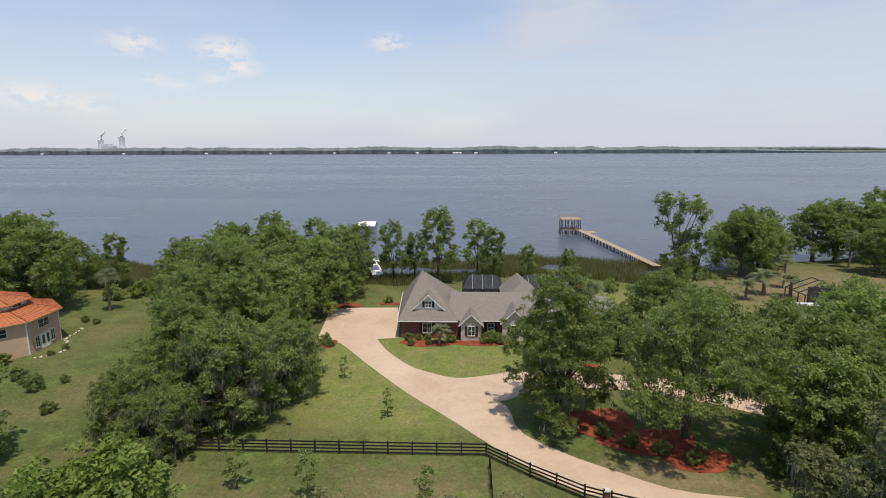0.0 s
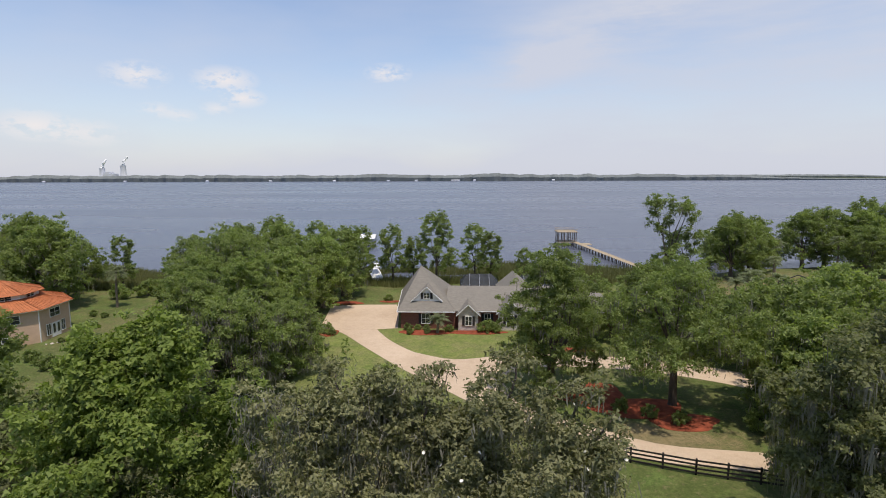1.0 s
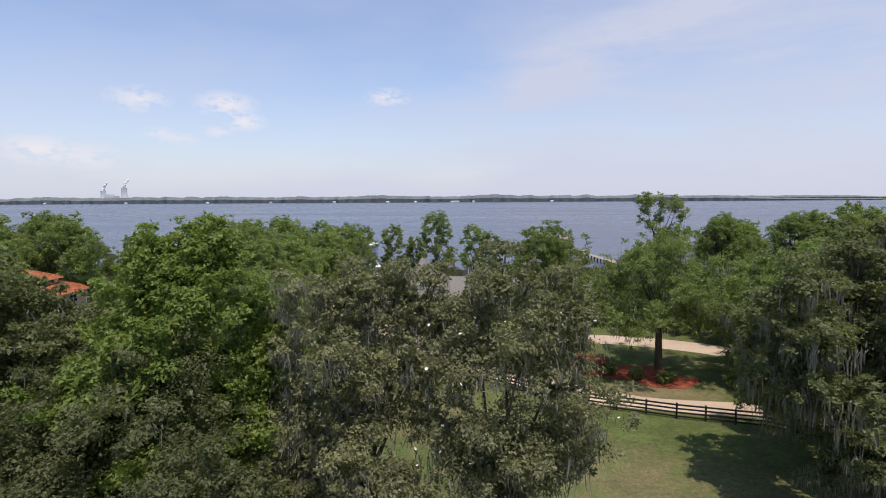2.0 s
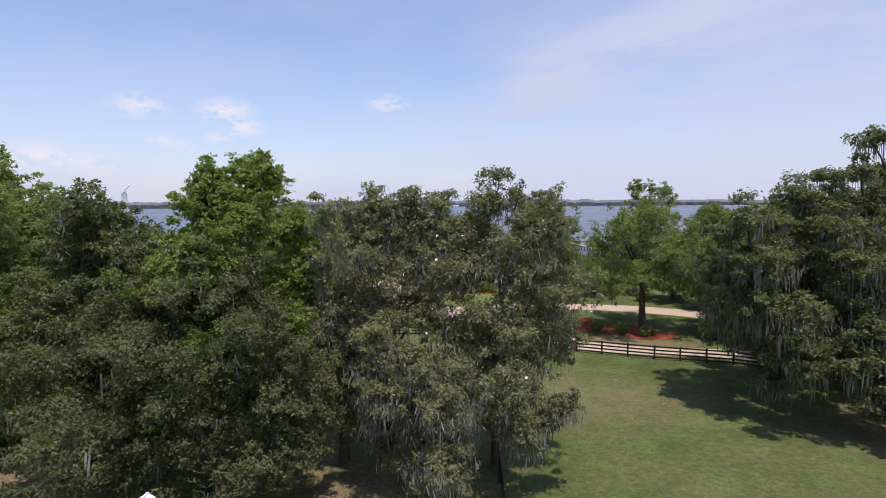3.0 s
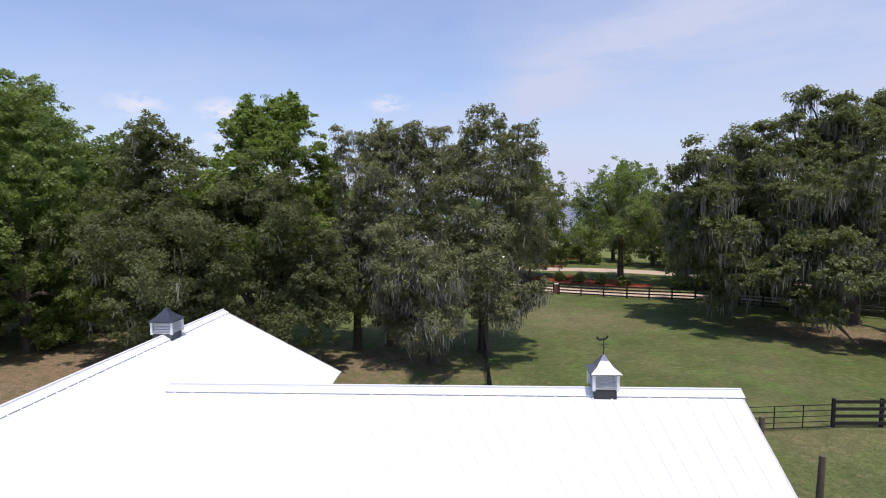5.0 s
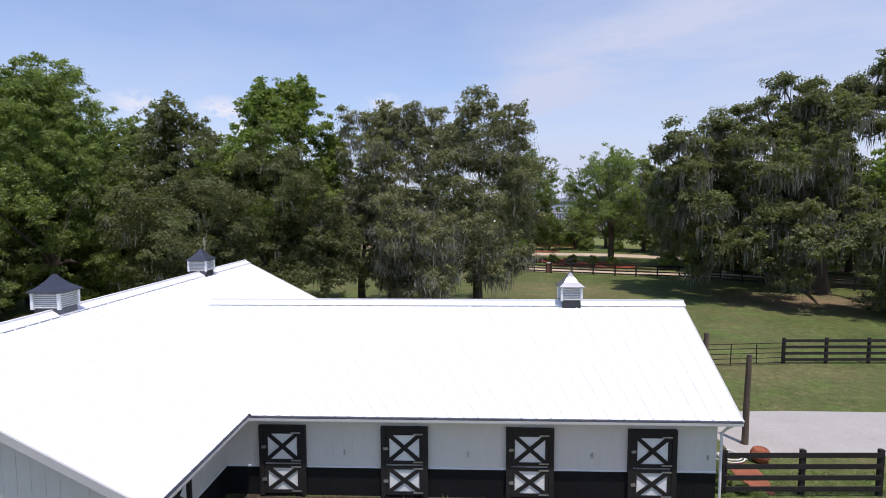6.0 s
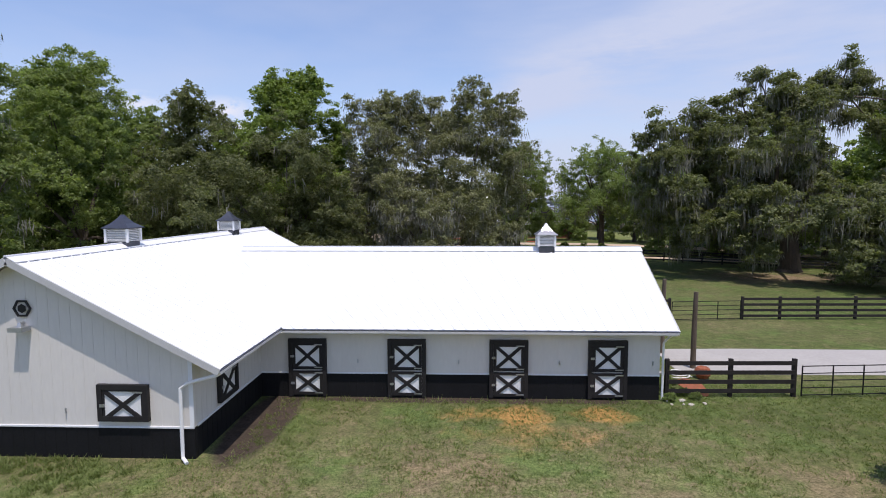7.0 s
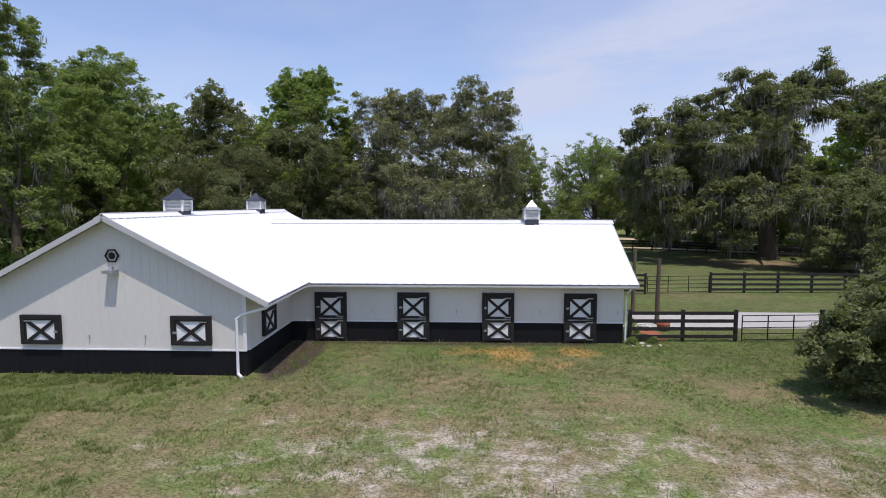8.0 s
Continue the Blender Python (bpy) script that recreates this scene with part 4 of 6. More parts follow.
# the trees along the shore
shore_tree = place(make_tree("cypress_tree", "fresh green cypress on the lake shore", 5.0, 16.5, 3.4, 30, 9000, 0.30, "leaf_mid", "dome", 250, 0.3, 25), -7.6, 149)
for x, y, a, s in ((-24.5, 149, 30, 0.80), (-17.5, 150, 100, 0.82), (-13, 152, 160, 0.65), (1.0, 156, 200, 0.80), (4.6, 153, 260, 0.70), (12, 152, 20, 0.48), (20.5, 150, 140, 0.45), (-33, 146, 220, 0.88), (-43, 147, 10, 0.95), (-52, 146, 90, 0.8),
                   (63, 162, 60, 0.95), (78, 181, 170, 0.85), (110, 186, 80, 1.1), (-75, 142, 310, 0.72)):
    again(shore_tree, x, y, a, s, "leafy tree near the water's edge")
for x, y, a, s in ((60.5, 157, 20, 1.05), (66, 160, 140, 0.95), (71, 166, 260, 0.8), (88, 176, 30, 1.08), (95, 178, 110, 1.12), (102, 174, 190, 1.05), (111, 180, 300, 1.15), (92.5, 159, 230, 0.85), (101, 161, 60, 0.9), (122, 172, 15, 1.2), (80, 186, 200, 0.8), (70, 186, 280, 0.7),
                   (-78, 126, 50, 1.12), (-86, 132, 190, 1.2), (-95, 127, 20, 1.15), (-90, 120, 120, 1.0), (-104, 133, 310, 1.2), (-99, 143, 220, 1.0), (-83, 141, 80, 0.75)):
    again(belt_oak, x, y, a, s, "dark spreading oak on the grassy lake shore")
cypress = place(make_tree("bald_cypress", "tall slender cypress with tufted branches and moss", 4.6, 17.6, 4.0, 20, 7000, 0.28, "leaf_mid", "ragged", 1500, 0.45, 26, masses=MASSES["cypress"]), 39.4, 139, 0, 1.1)
again(cypress, 43.2, 139.5, 140, 0.72)


# ---- horse barn ----
WALL_Y, RIDGE_Y, BACK_Y = 22.14, 26.2, 30.3          # stall wing
GABLE_Y, FAR_Y = 17.15, 35.1                          # gabled wing
WX0, WX1, WXR = -16.75, -7.32, -12.0
SILL = 0.9


def ribbed_wall(a, b, z0, tops, thick=0.14, rib=0.3):
    """A wall of ribbed metal from a to b in plan; tops: (share of the length, height) along its upper edge. Its outside is to the right of a-b."""
    a, b = Vector((*a, 0)), Vector((*b, 0))
    d = (b - a).normalized()
    out = Vector((d.y, -d.x, 0))
    length = (b - a).length
    bm = bmesh.new()
    top = lambda s: np.interp(s, [p for p, _ in tops], [h for _, h in tops])
    prof = sorted(set([0.0, 1.0] + [p for p, _ in tops]))
    f = [bm.verts.new(a + d * length * s + Vector((0, 0, z))) for s, z in [(0, z0), (1, z0)] + [(s, top(s)) for s in prof[::-1]]]
    r = [bm.verts.new(v.co - out * thick) for v in f]
    bm.faces.new(f)
    bm.faces.new(r[::-1])
    for i in range(len(f)):
        j = (i + 1) % len(f)
        bm.faces.new((f[j], f[i], r[i], r[j]))
    n = int(length / rib)
    for k in range(1, n):
        s = k / n
        p = a + d * length * s + out * 0.004
        beam(bm, p + Vector((0, 0, z0)), p + Vector((0, 0, float(top(s)) - 0.01)), 0.034, 0.005, up=tuple(out))
    return bm


def x_door(barn, centre, width, z0, z1, facing, split=None, name="stall_door", flip=False):
    """A white panelled door with a black frame and crossed braces; split: the height of the gap between its two leaves."""
    m = pose(*centre, 0, 0, facing)
    fr = 0.14
    holder = None
    bm = bmesh.new()
    for bx in ((-width / 2, width / 2, -0.10, 0.02, z1 - fr, z1), (-width / 2, -width / 2 + fr, -0.10, 0.02, z0, z1 - fr), (width / 2 - fr, width / 2, -0.10, 0.02, z0, z1 - fr)):
        box(bm, *bx)
    if split is None:
        box(bm, -width / 2 + fr, width / 2 - fr, -0.10, 0.02, z0, z0 + fr)
    holder = part(name, bm, M["black_paint"], barn, "white door with black frame and crossed black braces")
    holder.matrix_basis = m
    leaves_ = [(z0 + 0.02, z1 - fr)] if split is None else [(z0 + 0.06, split - 0.03), (split + 0.03, z1 - fr)]
    for lo, hi in leaves_:
        w = width / 2 - fr - 0.01
        part("panel", boxes((-w, w, -0.05, 0.0, lo, hi)), M["panel_white"], holder)
        bm = bmesh.new()
        e = 0.10 if split else 0.045
        for bx in ((-w, w, -0.085, -0.05, lo, lo + e), (-w, w, -0.085, -0.05, hi - e, hi), (-w, -w + e, -0.085, -0.05, lo + e, hi - e), (w - e, w, -0.085, -0.05, lo + e, hi - e)):
            box(bm, *bx)
        beam(bm, (-w + e, -0.068, lo + e), (w - e, -0.068, hi - e), 0.115, 0.032, up=(0, 1, 0))
        beam(bm, (-w + e, -0.066, hi - e), (w - e, -0.066, lo + e), 0.115, 0.032, up=(0, 1, 0))
        part("brace", bm, M["black_paint"], holder)
        side = -1 if flip else 1
        for z in (lo + 0.07, hi - 0.07):
            part("hinge", boxes((*sorted((side * (w - 0.28), side * (w + 0.08))), -0.098, -0.085, z - 0.02, z + 0.02)), M["galv"], holder)
        box_l = boxes((*sorted((-side * (w - 0.06), -side * (w + 0.07))), -0.115, -0.085, (lo + hi) / 2 - 0.05, (lo + hi) / 2 + 0.03))
        part("latch", box_l, M["galv"], holder)
    return holder


def roof_slope(corners, thick=0.06, rib=0.4):
    """A ribbed metal roof slope: corners eave_a, eave_b, ridge_b, ridge_a."""
    e0, e1, r1, r0 = [Vector(c) for c in corners]
    n = (e1 - e0).cross(r0 - e0).normalized()
    if n.z < 0:
        n = -n
    bm = bmesh.new()
    up = [bm.verts.new(c) for c in (e0, e1, r1, r0)]
    dn = [bm.verts.new(c - n * thick) for c in (e0, e1, r1, r0)]
    bm.faces.new(up)
    bm.faces.new(dn[::-1])
    for i in range(4):
        j = (i + 1) % 4
        bm.faces.new((up[j], up[i], dn[i], dn[j]))
    k = int((e1 - e0).length / rib)
    for i in range(1, k):
        s = i / k
        beam(bm, e0.lerp(e1, s) + n * 0.012, r0.lerp(r1, s) + n * 0.012, 0.045, 0.03, up=tuple(n))
    bmesh.ops.recalc_face_normals(bm, faces=bm.faces[:])
    return bm


def build_barn():
    barn = thing("horse_barn", "white metal-roofed horse barn with pale grey siding and black wainscot", "barn", at=(0, 0, 0))
    half_w, low_w = 5.6, 2.66
    slope_w = (5.6 - low_w) / half_w
    eave_w = lambda x: 5.6 - abs(x - WXR) * slope_w - 0.10
    slope_s = (5.13 - 2.62) / (26.2 - 21.67)
    wall_top = 5.13 - (RIDGE_Y - WALL_Y) * slope_s - 0.10
    # walls above the wainscot, then the wainscot
    gable = [(0, eave_w(WX0)), (0.5 * (WXR - WX0) * 2 / (WX1 - WX0), 5.5), (1, eave_w(WX1))]
    runs = [((WX0, GABLE_Y), (WX1, GABLE_Y), gable), ((WX1, GABLE_Y + 0.15), (WX1, WALL_Y), [(0, eave_w(WX1)), (1, eave_w(WX1))]),
            ((WX1 - 0.1, WALL_Y), (7.05, WALL_Y), [(0, wall_top), (1, wall_top)]),
            ((7.05, WALL_Y + 0.15), (7.05, BACK_Y), [(0, wall_top), (0.5, 5.0), (1, wall_top)]),
            ((7.05, BACK_Y), (WX1, BACK_Y), [(0, wall_top), (1, wall_top)]),
            ((WX1, BACK_Y), (WX1, FAR_Y), [(0, eave_w(WX1)), (1, eave_w(WX1))]),
            ((WX1, FAR_Y), (WX0, FAR_Y), gable[::1]), ((WX0, FAR_Y - 0.15), (WX0, GABLE_Y + 0.15), [(0, eave_w(WX0)), (1, eave_w(WX0))])]
    for a, b, tops in runs:
        part("wall", ribbed_wall(a, b, SILL, tops), M["siding"], barn, "pale grey ribbed metal siding")
        low = ribbed_wall(a, b, -0.1, [(0, SILL - 0.02), (1, SILL - 0.02)], 0.13)
        part("wainscot", low, M["black_metal"], barn, "black ribbed metal wainscot")
        d = (Vector(b) - Vector(a)).normalized()
        out = Vector((d.y, -d.x))
        bm = bmesh.new()
        beam(bm, (*(Vector(a) + out * 0.015), SILL), (*(Vector(b) + out * 0.015), SILL), 0.03, 0.05)
        part("trim", bm, M["trim_white"], barn)
    # roofs
    ea, eb = WXR - half_w, WXR + half_w
    y0, y1 = 16.75, 35.5
    valley_x = WXR + (5.6 - 5.13) / slope_w
    part("roof", roof_slope([(ea, y0, low_w), (ea, y1, low_w), (WXR, y1, 5.6), (WXR, y0, 5.6)]), M["roof_white"], barn, "sunlit white ribbed metal roof")
    part("roof", roof_slope([(eb, y0, low_w), (eb, y1, low_w), (WXR, y1, 5.6), (WXR, y0, 5.6)]), M["roof_white"], barn, "sunlit white ribbed metal roof")
    # the stall wing's slopes start in the valleys
    ez = 2.62
    vx = WXR + (5.6 - ez) / slope_w
    for ye in (21.67, 2 * RIDGE_Y - 21.67):
        part("roof", roof_slope([(vx, ye, ez), (7.52, ye, ez), (7.52, RIDGE_Y, 5.13), (valley_x, RIDGE_Y, 5.13)]), M["roof_white"], barn, "sunlit white ribbed metal roof")
    for a, b in (((WXR, y0 - 0.02, 5.62), (WXR, y1 + 0.02, 5.62)), ((valley_x + 1.6, RIDGE_Y, 5.15), (7.58, RIDGE_Y, 5.15))):
        bm = bmesh.new()
        d = (Vector(b) - Vector(a)).normalized()
        s = Vector((d.y, -d.x, 0))
        for sg in (-1, 1):
            o = s * 0.14 * sg + Vector((0, 0, -0.05))
            beam(bm, Vector(a) + o, Vector(b) + o, 0.3, 0.02, up=(s.x * sg * 0.5, s.y * sg * 0.5, 0.87))
        beam(bm, Vector(a) + Vector((0, 0, 0.035)), Vector(b) + Vector((0, 0, 0.035)), 0.09, 0.05)
        part("ridge_cap", bm, M["trim_white"], barn, "white ridge cap")
    # rake and fascia boards
    for y in (y0, y1):
        for xe in (ea, eb):
            bm = bmesh.new()
            beam(bm, (WXR, y, 5.52), (xe, y, low_w - 0.08), 0.05, 0.18)
            part("rake_board", bm, M["trim_grey"], barn)
    bm = bmesh.new()
    beam(bm, (7.52, 21.67, 2.54), (7.52, RIDGE_Y, 5.05), 0.05, 0.16)
    beam(bm, (7.52, 2 * RIDGE_Y - 21.67, 2.54), (7.52, RIDGE_Y, 5.05), 0.05, 0.16)
    part("rake_board", bm, M["trim_grey"], barn)
    for a, b in (((vx, 21.63, 2.53), (7.5, 21.63, 2.53)), ((eb + 0.02, y0, low_w - 0.09), (eb + 0.02, 21.6, low_w - 0.09)), ((ea - 0.02, y0, low_w - 0.09), (ea - 0.02, y1, low_w - 0.09))):
        bm = bmesh.new()
        beam(bm, a, b, 0.09, 0.07)
        part("gutter", bm, M["trim_grey"], barn, "pale grey metal gutter")
        bm = bmesh.new()
        beam(bm, Vector(a) + Vector((0, 0, 0.052)), Vector(b) + Vector((0, 0, 0.052)), 0.075, 0.018)
        part("drip_edge", bm, M["cupola_roof"], barn, "dark metal drip edge")
    part("soffit", boxes((vx - 0.6, 7.48, 21.7, WALL_Y, 2.44, 2.47)), M["trim_white"], barn)
    # downpipe at the gable corner
    bm = bmesh.new()
    tube(bm, [(-6.42, 16.9, 2.54), (-6.55, 16.96, 2.44), (-7.4, 17.0, 2.2), (-7.6, 17.0, 2.05), (-7.6, 17.0, 0.3), (-7.58, 16.96, 0.12), (-7.38, 16.78, 0.06)], [0.05] * 7, 8)
    part("downpipe", bm, M["white"], barn, "white downpipe with a splayed foot")
    bm = bmesh.new()
    tube(bm, [(7.3, 21.68, 2.5), (7.2, 21.9, 2.3), (7.13, 22.05, 2.1), (7.13, 22.05, 0.1)], [0.04] * 4, 8)
    part("downpipe", bm, M["white"], barn, "white downpipe")
    for x in (WX1 - 0.05, WX0 + 0.05):
        part("corner_trim", boxes((x - 0.06, x + 0.06, GABLE_Y - 0.035, GABLE_Y - 0.02, SILL, eave_w(WX1) - 0.1)), M["trim_white"], barn)
    # doors
    for x in (-5.58, -1.97, 1.69, 5.2):
        x_door(barn, (x, WALL_Y - 0.03, 0), 1.38, 0.05, 2.17, 0, split=1.02)
    for x in (-9.24, -14.6):
        x_door(barn, (x, GABLE_Y - 0.03, 0), 1.42, 1.09, 2.12, 0, name="window_shutter", flip=x < -12)
    x_door(barn, (WX1 + 0.03, 19.2, 0), 1.3, 1.06, 2.1, 90, name="window_shutter")
    # tie rings between the stalls
    for x in (-3.75, -0.1, 3.5, 6.8):
        part("tie_ring", boxes((x - 0.015, x + 0.015, WALL_Y - 0.06, WALL_Y - 0.02, 1.28, 1.42)), M["galv"], barn)
    for x in (-10.9, -12.9):
        part("tie_ring", boxes((x - 0.015, x + 0.015, GABLE_Y - 0.06, GABLE_Y - 0.02, 1.28, 1.42)), M["galv"], barn)
    # gable emblem: a plain six-sided badge
    bm = bmesh.new()
    c = Vector((-11.95, GABLE_Y - 0.03, 4.2))
    hexa = lambda r, y: [bm.verts.new(c + Vector((r * math.cos(a), y, r * math.sin(a)))) for a in [k * math.pi / 3 for k in range(6)]]
    o0, i0, o1, i1 = hexa(0.26, 0), hexa(0.20, 0), hexa(0.26, -0.03), hexa(0.20, -0.03)
    for k in range(6):
        j = (k + 1) % 6
        bm.faces.new((o1[k], o1[j], i1[j], i1[k]))
        bm.faces.new((o0[k], o0[j], o1[j], o1[k]))
        bm.faces.new((i1[k], i1[j], i0[j], i0[k]))
    inner = [bm.verts.new(c + Vector((0.13 * math.cos(a), -0.02, 0.13 * math.sin(a)))) for a in [math.pi / 6 + k * math.pi / 3 for k in range(6)]]
    bm.faces.new(inner)
    part("gable_emblem", bm, M["black_paint"], barn, "black six-sided gable emblem")
    # floodlight under the emblem
    bm = bmesh.new()
    box(bm, -12.15, -11.75, GABLE_Y - 0.34, GABLE_Y - 0.02, 3.60, 3.72)
    tube(bm, [(-11.95, GABLE_Y - 0.02, 3.80), (-11.95, GABLE_Y - 0.16, 3.80), (-11.95, GABLE_Y - 0.18, 3.7)], [0.05, 0.05, 0.07], 8)
    part("flood_lamp", bm, M["galv"], barn, "white wall floodlight")


def build_cupola(x, y, ridge, w, roof, vane=False):
    cup = thing("cupola", "louvred white roof cupola with a pointed metal roof" if roof != "cupola_light" else "louvred roof cupola with a bare zinc roof and weathervane", "cupola", "barn cupolas", (x, y, ridge))
    h = w / 2
    part("base", boxes((-h * 0.94, h * 0.94, -h * 0.94, h * 0.94, -0.32, 0.12)), M["cupola_roof"], cup, "dark metal saddle base")
    part("body", boxes((-h * 0.84, h * 0.84, -h * 0.84, h * 0.84, 0.1, 0.66)), M["trim_grey"], cup)
    for sx in (-1, 1):
        for sy in (-1, 1):
            part("corner_post", boxes((sx * h - 0.05, sx * h + 0.05, sy * h - 0.05, sy * h + 0.05, 0.1, 0.68)), M["white"], cup)
    for k in range(7):
        z = 0.16 + k * 0.075
        for m in range(4):
            bm = bmesh.new()
            beam(bm, (-h + 0.06, -h * 0.93, z), (h - 0.06, -h * 0.93, z), 0.075, 0.016, up=(0, 0.6, 1))
            bm.transform(pose(0, 0, 0, 0, 0, 90 * m))
            part("louvre", bm, M["white"], cup)
    part("cornice", boxes((-h - 0.05, h + 0.05, -h - 0.05, h + 0.05, 0.68, 0.72)), M["white"], cup)
    bm = bmesh.new()
    rows = []
    for r, z in ((h + 0.13, 0.70), (h + 0.13, 0.74), (h * 0.72, 0.93), (h * 0.36, 1.13), (0.05, 1.32)):
        rows.append([bm.verts.new((sx * r, sy * r, z)) for sx, sy in ((-1, -1), (1, -1), (1, 1), (-1, 1))])
    bm.faces.new(rows[0][::-1])
    bm.faces.new(rows[-1])
    for a, b in zip(rows, rows[1:]):
        for k in range(4):
            bm.faces.new((a[k], a[(k + 1) % 4], b[(k + 1) % 4], b[k]))
    part("cupola_roof", bm, M[roof], cup, "pointed metal roof")
    if vane:
        bm = bmesh.new()
        tube(bm, [(0, 0, 1.3), (0, 0, 2.0)], [0.02, 0.012], 6)
        beam(bm, (-0.22, 0, 1.72), (0.22, 0, 1.72), 0.02, 0.02)
        beam(bm, (0, -0.2, 1.64), (0, 0.2, 1.64), 0.02, 0.02)
        for a, b in (((-0.2, 0, 1.88), (0.05, 0, 1.9)), ((0.05, 0, 1.9), (0.16, 0, 2.02)), ((-0.2, 0, 1.9), (-0.26, 0, 1.98))):
            beam(bm, a, b, 0.02, 0.07)
        part("weathervane", bm, M["black_paint"], cup, "dark weathervane")
    return cup


build_barn()
build_cupola(WXR - 0.14, 22.0, 5.6, 1.0, "cupola_roof").scale = (0.78, 0.78, 0.8)
build_cupola(WXR - 0.05, 30.7, 5.6, 1.0, "cupola_roof").scale = (0.78, 0.78, 0.8)
build_cupola(3.57, RIDGE_Y, 5.13, 0.86, "cupola_light", True).scale = (0.8, 0.8, 0.8)


# ---- fences, gates, pole ----
def fence_run(pts, label, spacing=2.4, height=1.35, rails=4, mat="fence_black", group="paddock fences", thick=0.03, width=0.15, post=0.13):
    f = thing("board_fence", label, "fence", group, (*pts[0], 0))
    o = Vector((*pts[0], 0))
    for a, b in zip(pts, pts[1:]):
        a, b = Vector((*a, 0)) - o, Vector((*b, 0)) - o
        n = max(1, round((b - a).length / spacing))
        for k in range(n + 1):
            p = a.lerp(b, k / n)
            part("post", boxes((p.x - post / 2, p.x + post / 2, p.y - post / 2, p.y + post / 2, -0.2, height + 0.06)), M[mat], f)
            if k < n:
                q = a.lerp(b, (k + 1) / n)
                side = Vector(((b - a).y, -(b - a).x, 0)).normalized() * (post / 2 + thick / 2)
                for r in range(rails):
                    z = height - 0.08 - r * (height - 0.22) / max(1, rails - 0.7)
                    bm = bmesh.new()
                    beam(bm, p + side + Vector((0, 0, z)), q + side + Vector((0, 0, z)), thick, width)
                    part("rail", bm, M[mat], f)
    return f


def pipe_gate(a, b, label, height=1.2, bars=5):
    g = thing("pipe_gate", label, "gate", "farm gates", (*a, 0))
    v = Vector((b[0] - a[0], b[1] - a[1], 0))
    n = 3
    for k in range(n + 1):
        p = v * (k / n)
        bm = bmesh.new()
        tube(bm, [(p.x, p.y, 0.08), (p.x, p.y, height)], [0.025] * 2, 6)
        part("upright", bm, M["black_metal"], g)
    for k in range(bars):
        z = 0.12 + k * (height - 0.14) / (bars - 1)
        bm = bmesh.new()
        tube(bm, [(0, 0, z), (v.x, v.y, z)], [0.02] * 2, 6)
        part("bar", bm, M["black_metal"], g)


fence_run([(7.45, 22.5), (12.05, 22.65)], "black four-board fence joining the barn to a gate", 2.28)
pipe_gate((12.25, 22.5), (15.7, 22.8), "black pipe gate in the yard fence")
fence_run([(15.8, 22.8), (30, 23.6)], "black four-board fence beyond the yard gate")
fence_run([(-6.3, 35.3), (0.9, 35.3)], "black board fence behind the barn", 2.5)
fence_run([(0.9, 35.3), (12.35, 35.4)], "black board fence along the paddock", 2.4)
pipe_gate((12.5, 35.4), (16.75, 35.9), "black pipe gate into the paddock")
fence_run([(16.95, 36.1), (42, 36.9)], "black board fence beside the farm lane", 2.3)
fence_run([(-30, 81), (0.6, 81.2)], "black board fence along the front lawn", 2.3)
fence_run([(0.6, 81.2), (4.4, 78.0), (8.6, 75.0), (10.0, 74.4)], "black board fence beside the driveway", 2.3)
fence_run([(10.6, 74.2), (17.7, 71.6), (24.5, 69.8), (31.6, 65.1), (40, 59.5), (52, 52)], "black board fence between paddock and driveway", 2.3)


def wire_fence():
    f = thing("wire_fence", "dark wire mesh fence with wooden posts across the paddock", "fence", "paddock fences", (0.85, 35.6, 0))
    for k in range(16):
        y = k * 2.9
        part("post", boxes((-0.06, 0.06, y - 0.06, y + 0.06, -0.2, 1.4)), M["fence_black"], f)
    for k in range(9):
        bm = bmesh.new()
        beam(bm, (0.05, 0, 0.12 + k * 0.15), (0.05, 43.8, 0.12 + k * 0.15), 0.012, 0.012 if k < 8 else 0.03)
        part("wire", bm, M["black_metal"], f)
    bm = bmesh.new()
    for k in range(290):
        box(bm, 0.045, 0.055, k * 0.15, k * 0.15 + 0.008, 0.1, 1.3)
    part("wire_mesh", bm, M["black_metal"], f)


wire_fence()


def utility_pole(x, y, h, label):
    bm = bmesh.new()
    tube(bm, [(0, 0, -0.3), (0, 0, h * 0.5), (0.03, 0, h)], [0.12, 0.105, 0.09], 10)
    p = part("wooden_pole", bm, M["pole_wood"])
    p.matrix_basis = pose(x, y, 0)
    tagged(p, label, "pole")


utility_pole(9.85, 26.0, 3.3, "weathered wooden pole beside the farm lane")
utility_pole(9.4, 28.4, 3.5, "weathered wooden pole behind the barn corner")
utility_pole(-26.5, 50, 4.2, "leaning weathered pole on bare dirt")


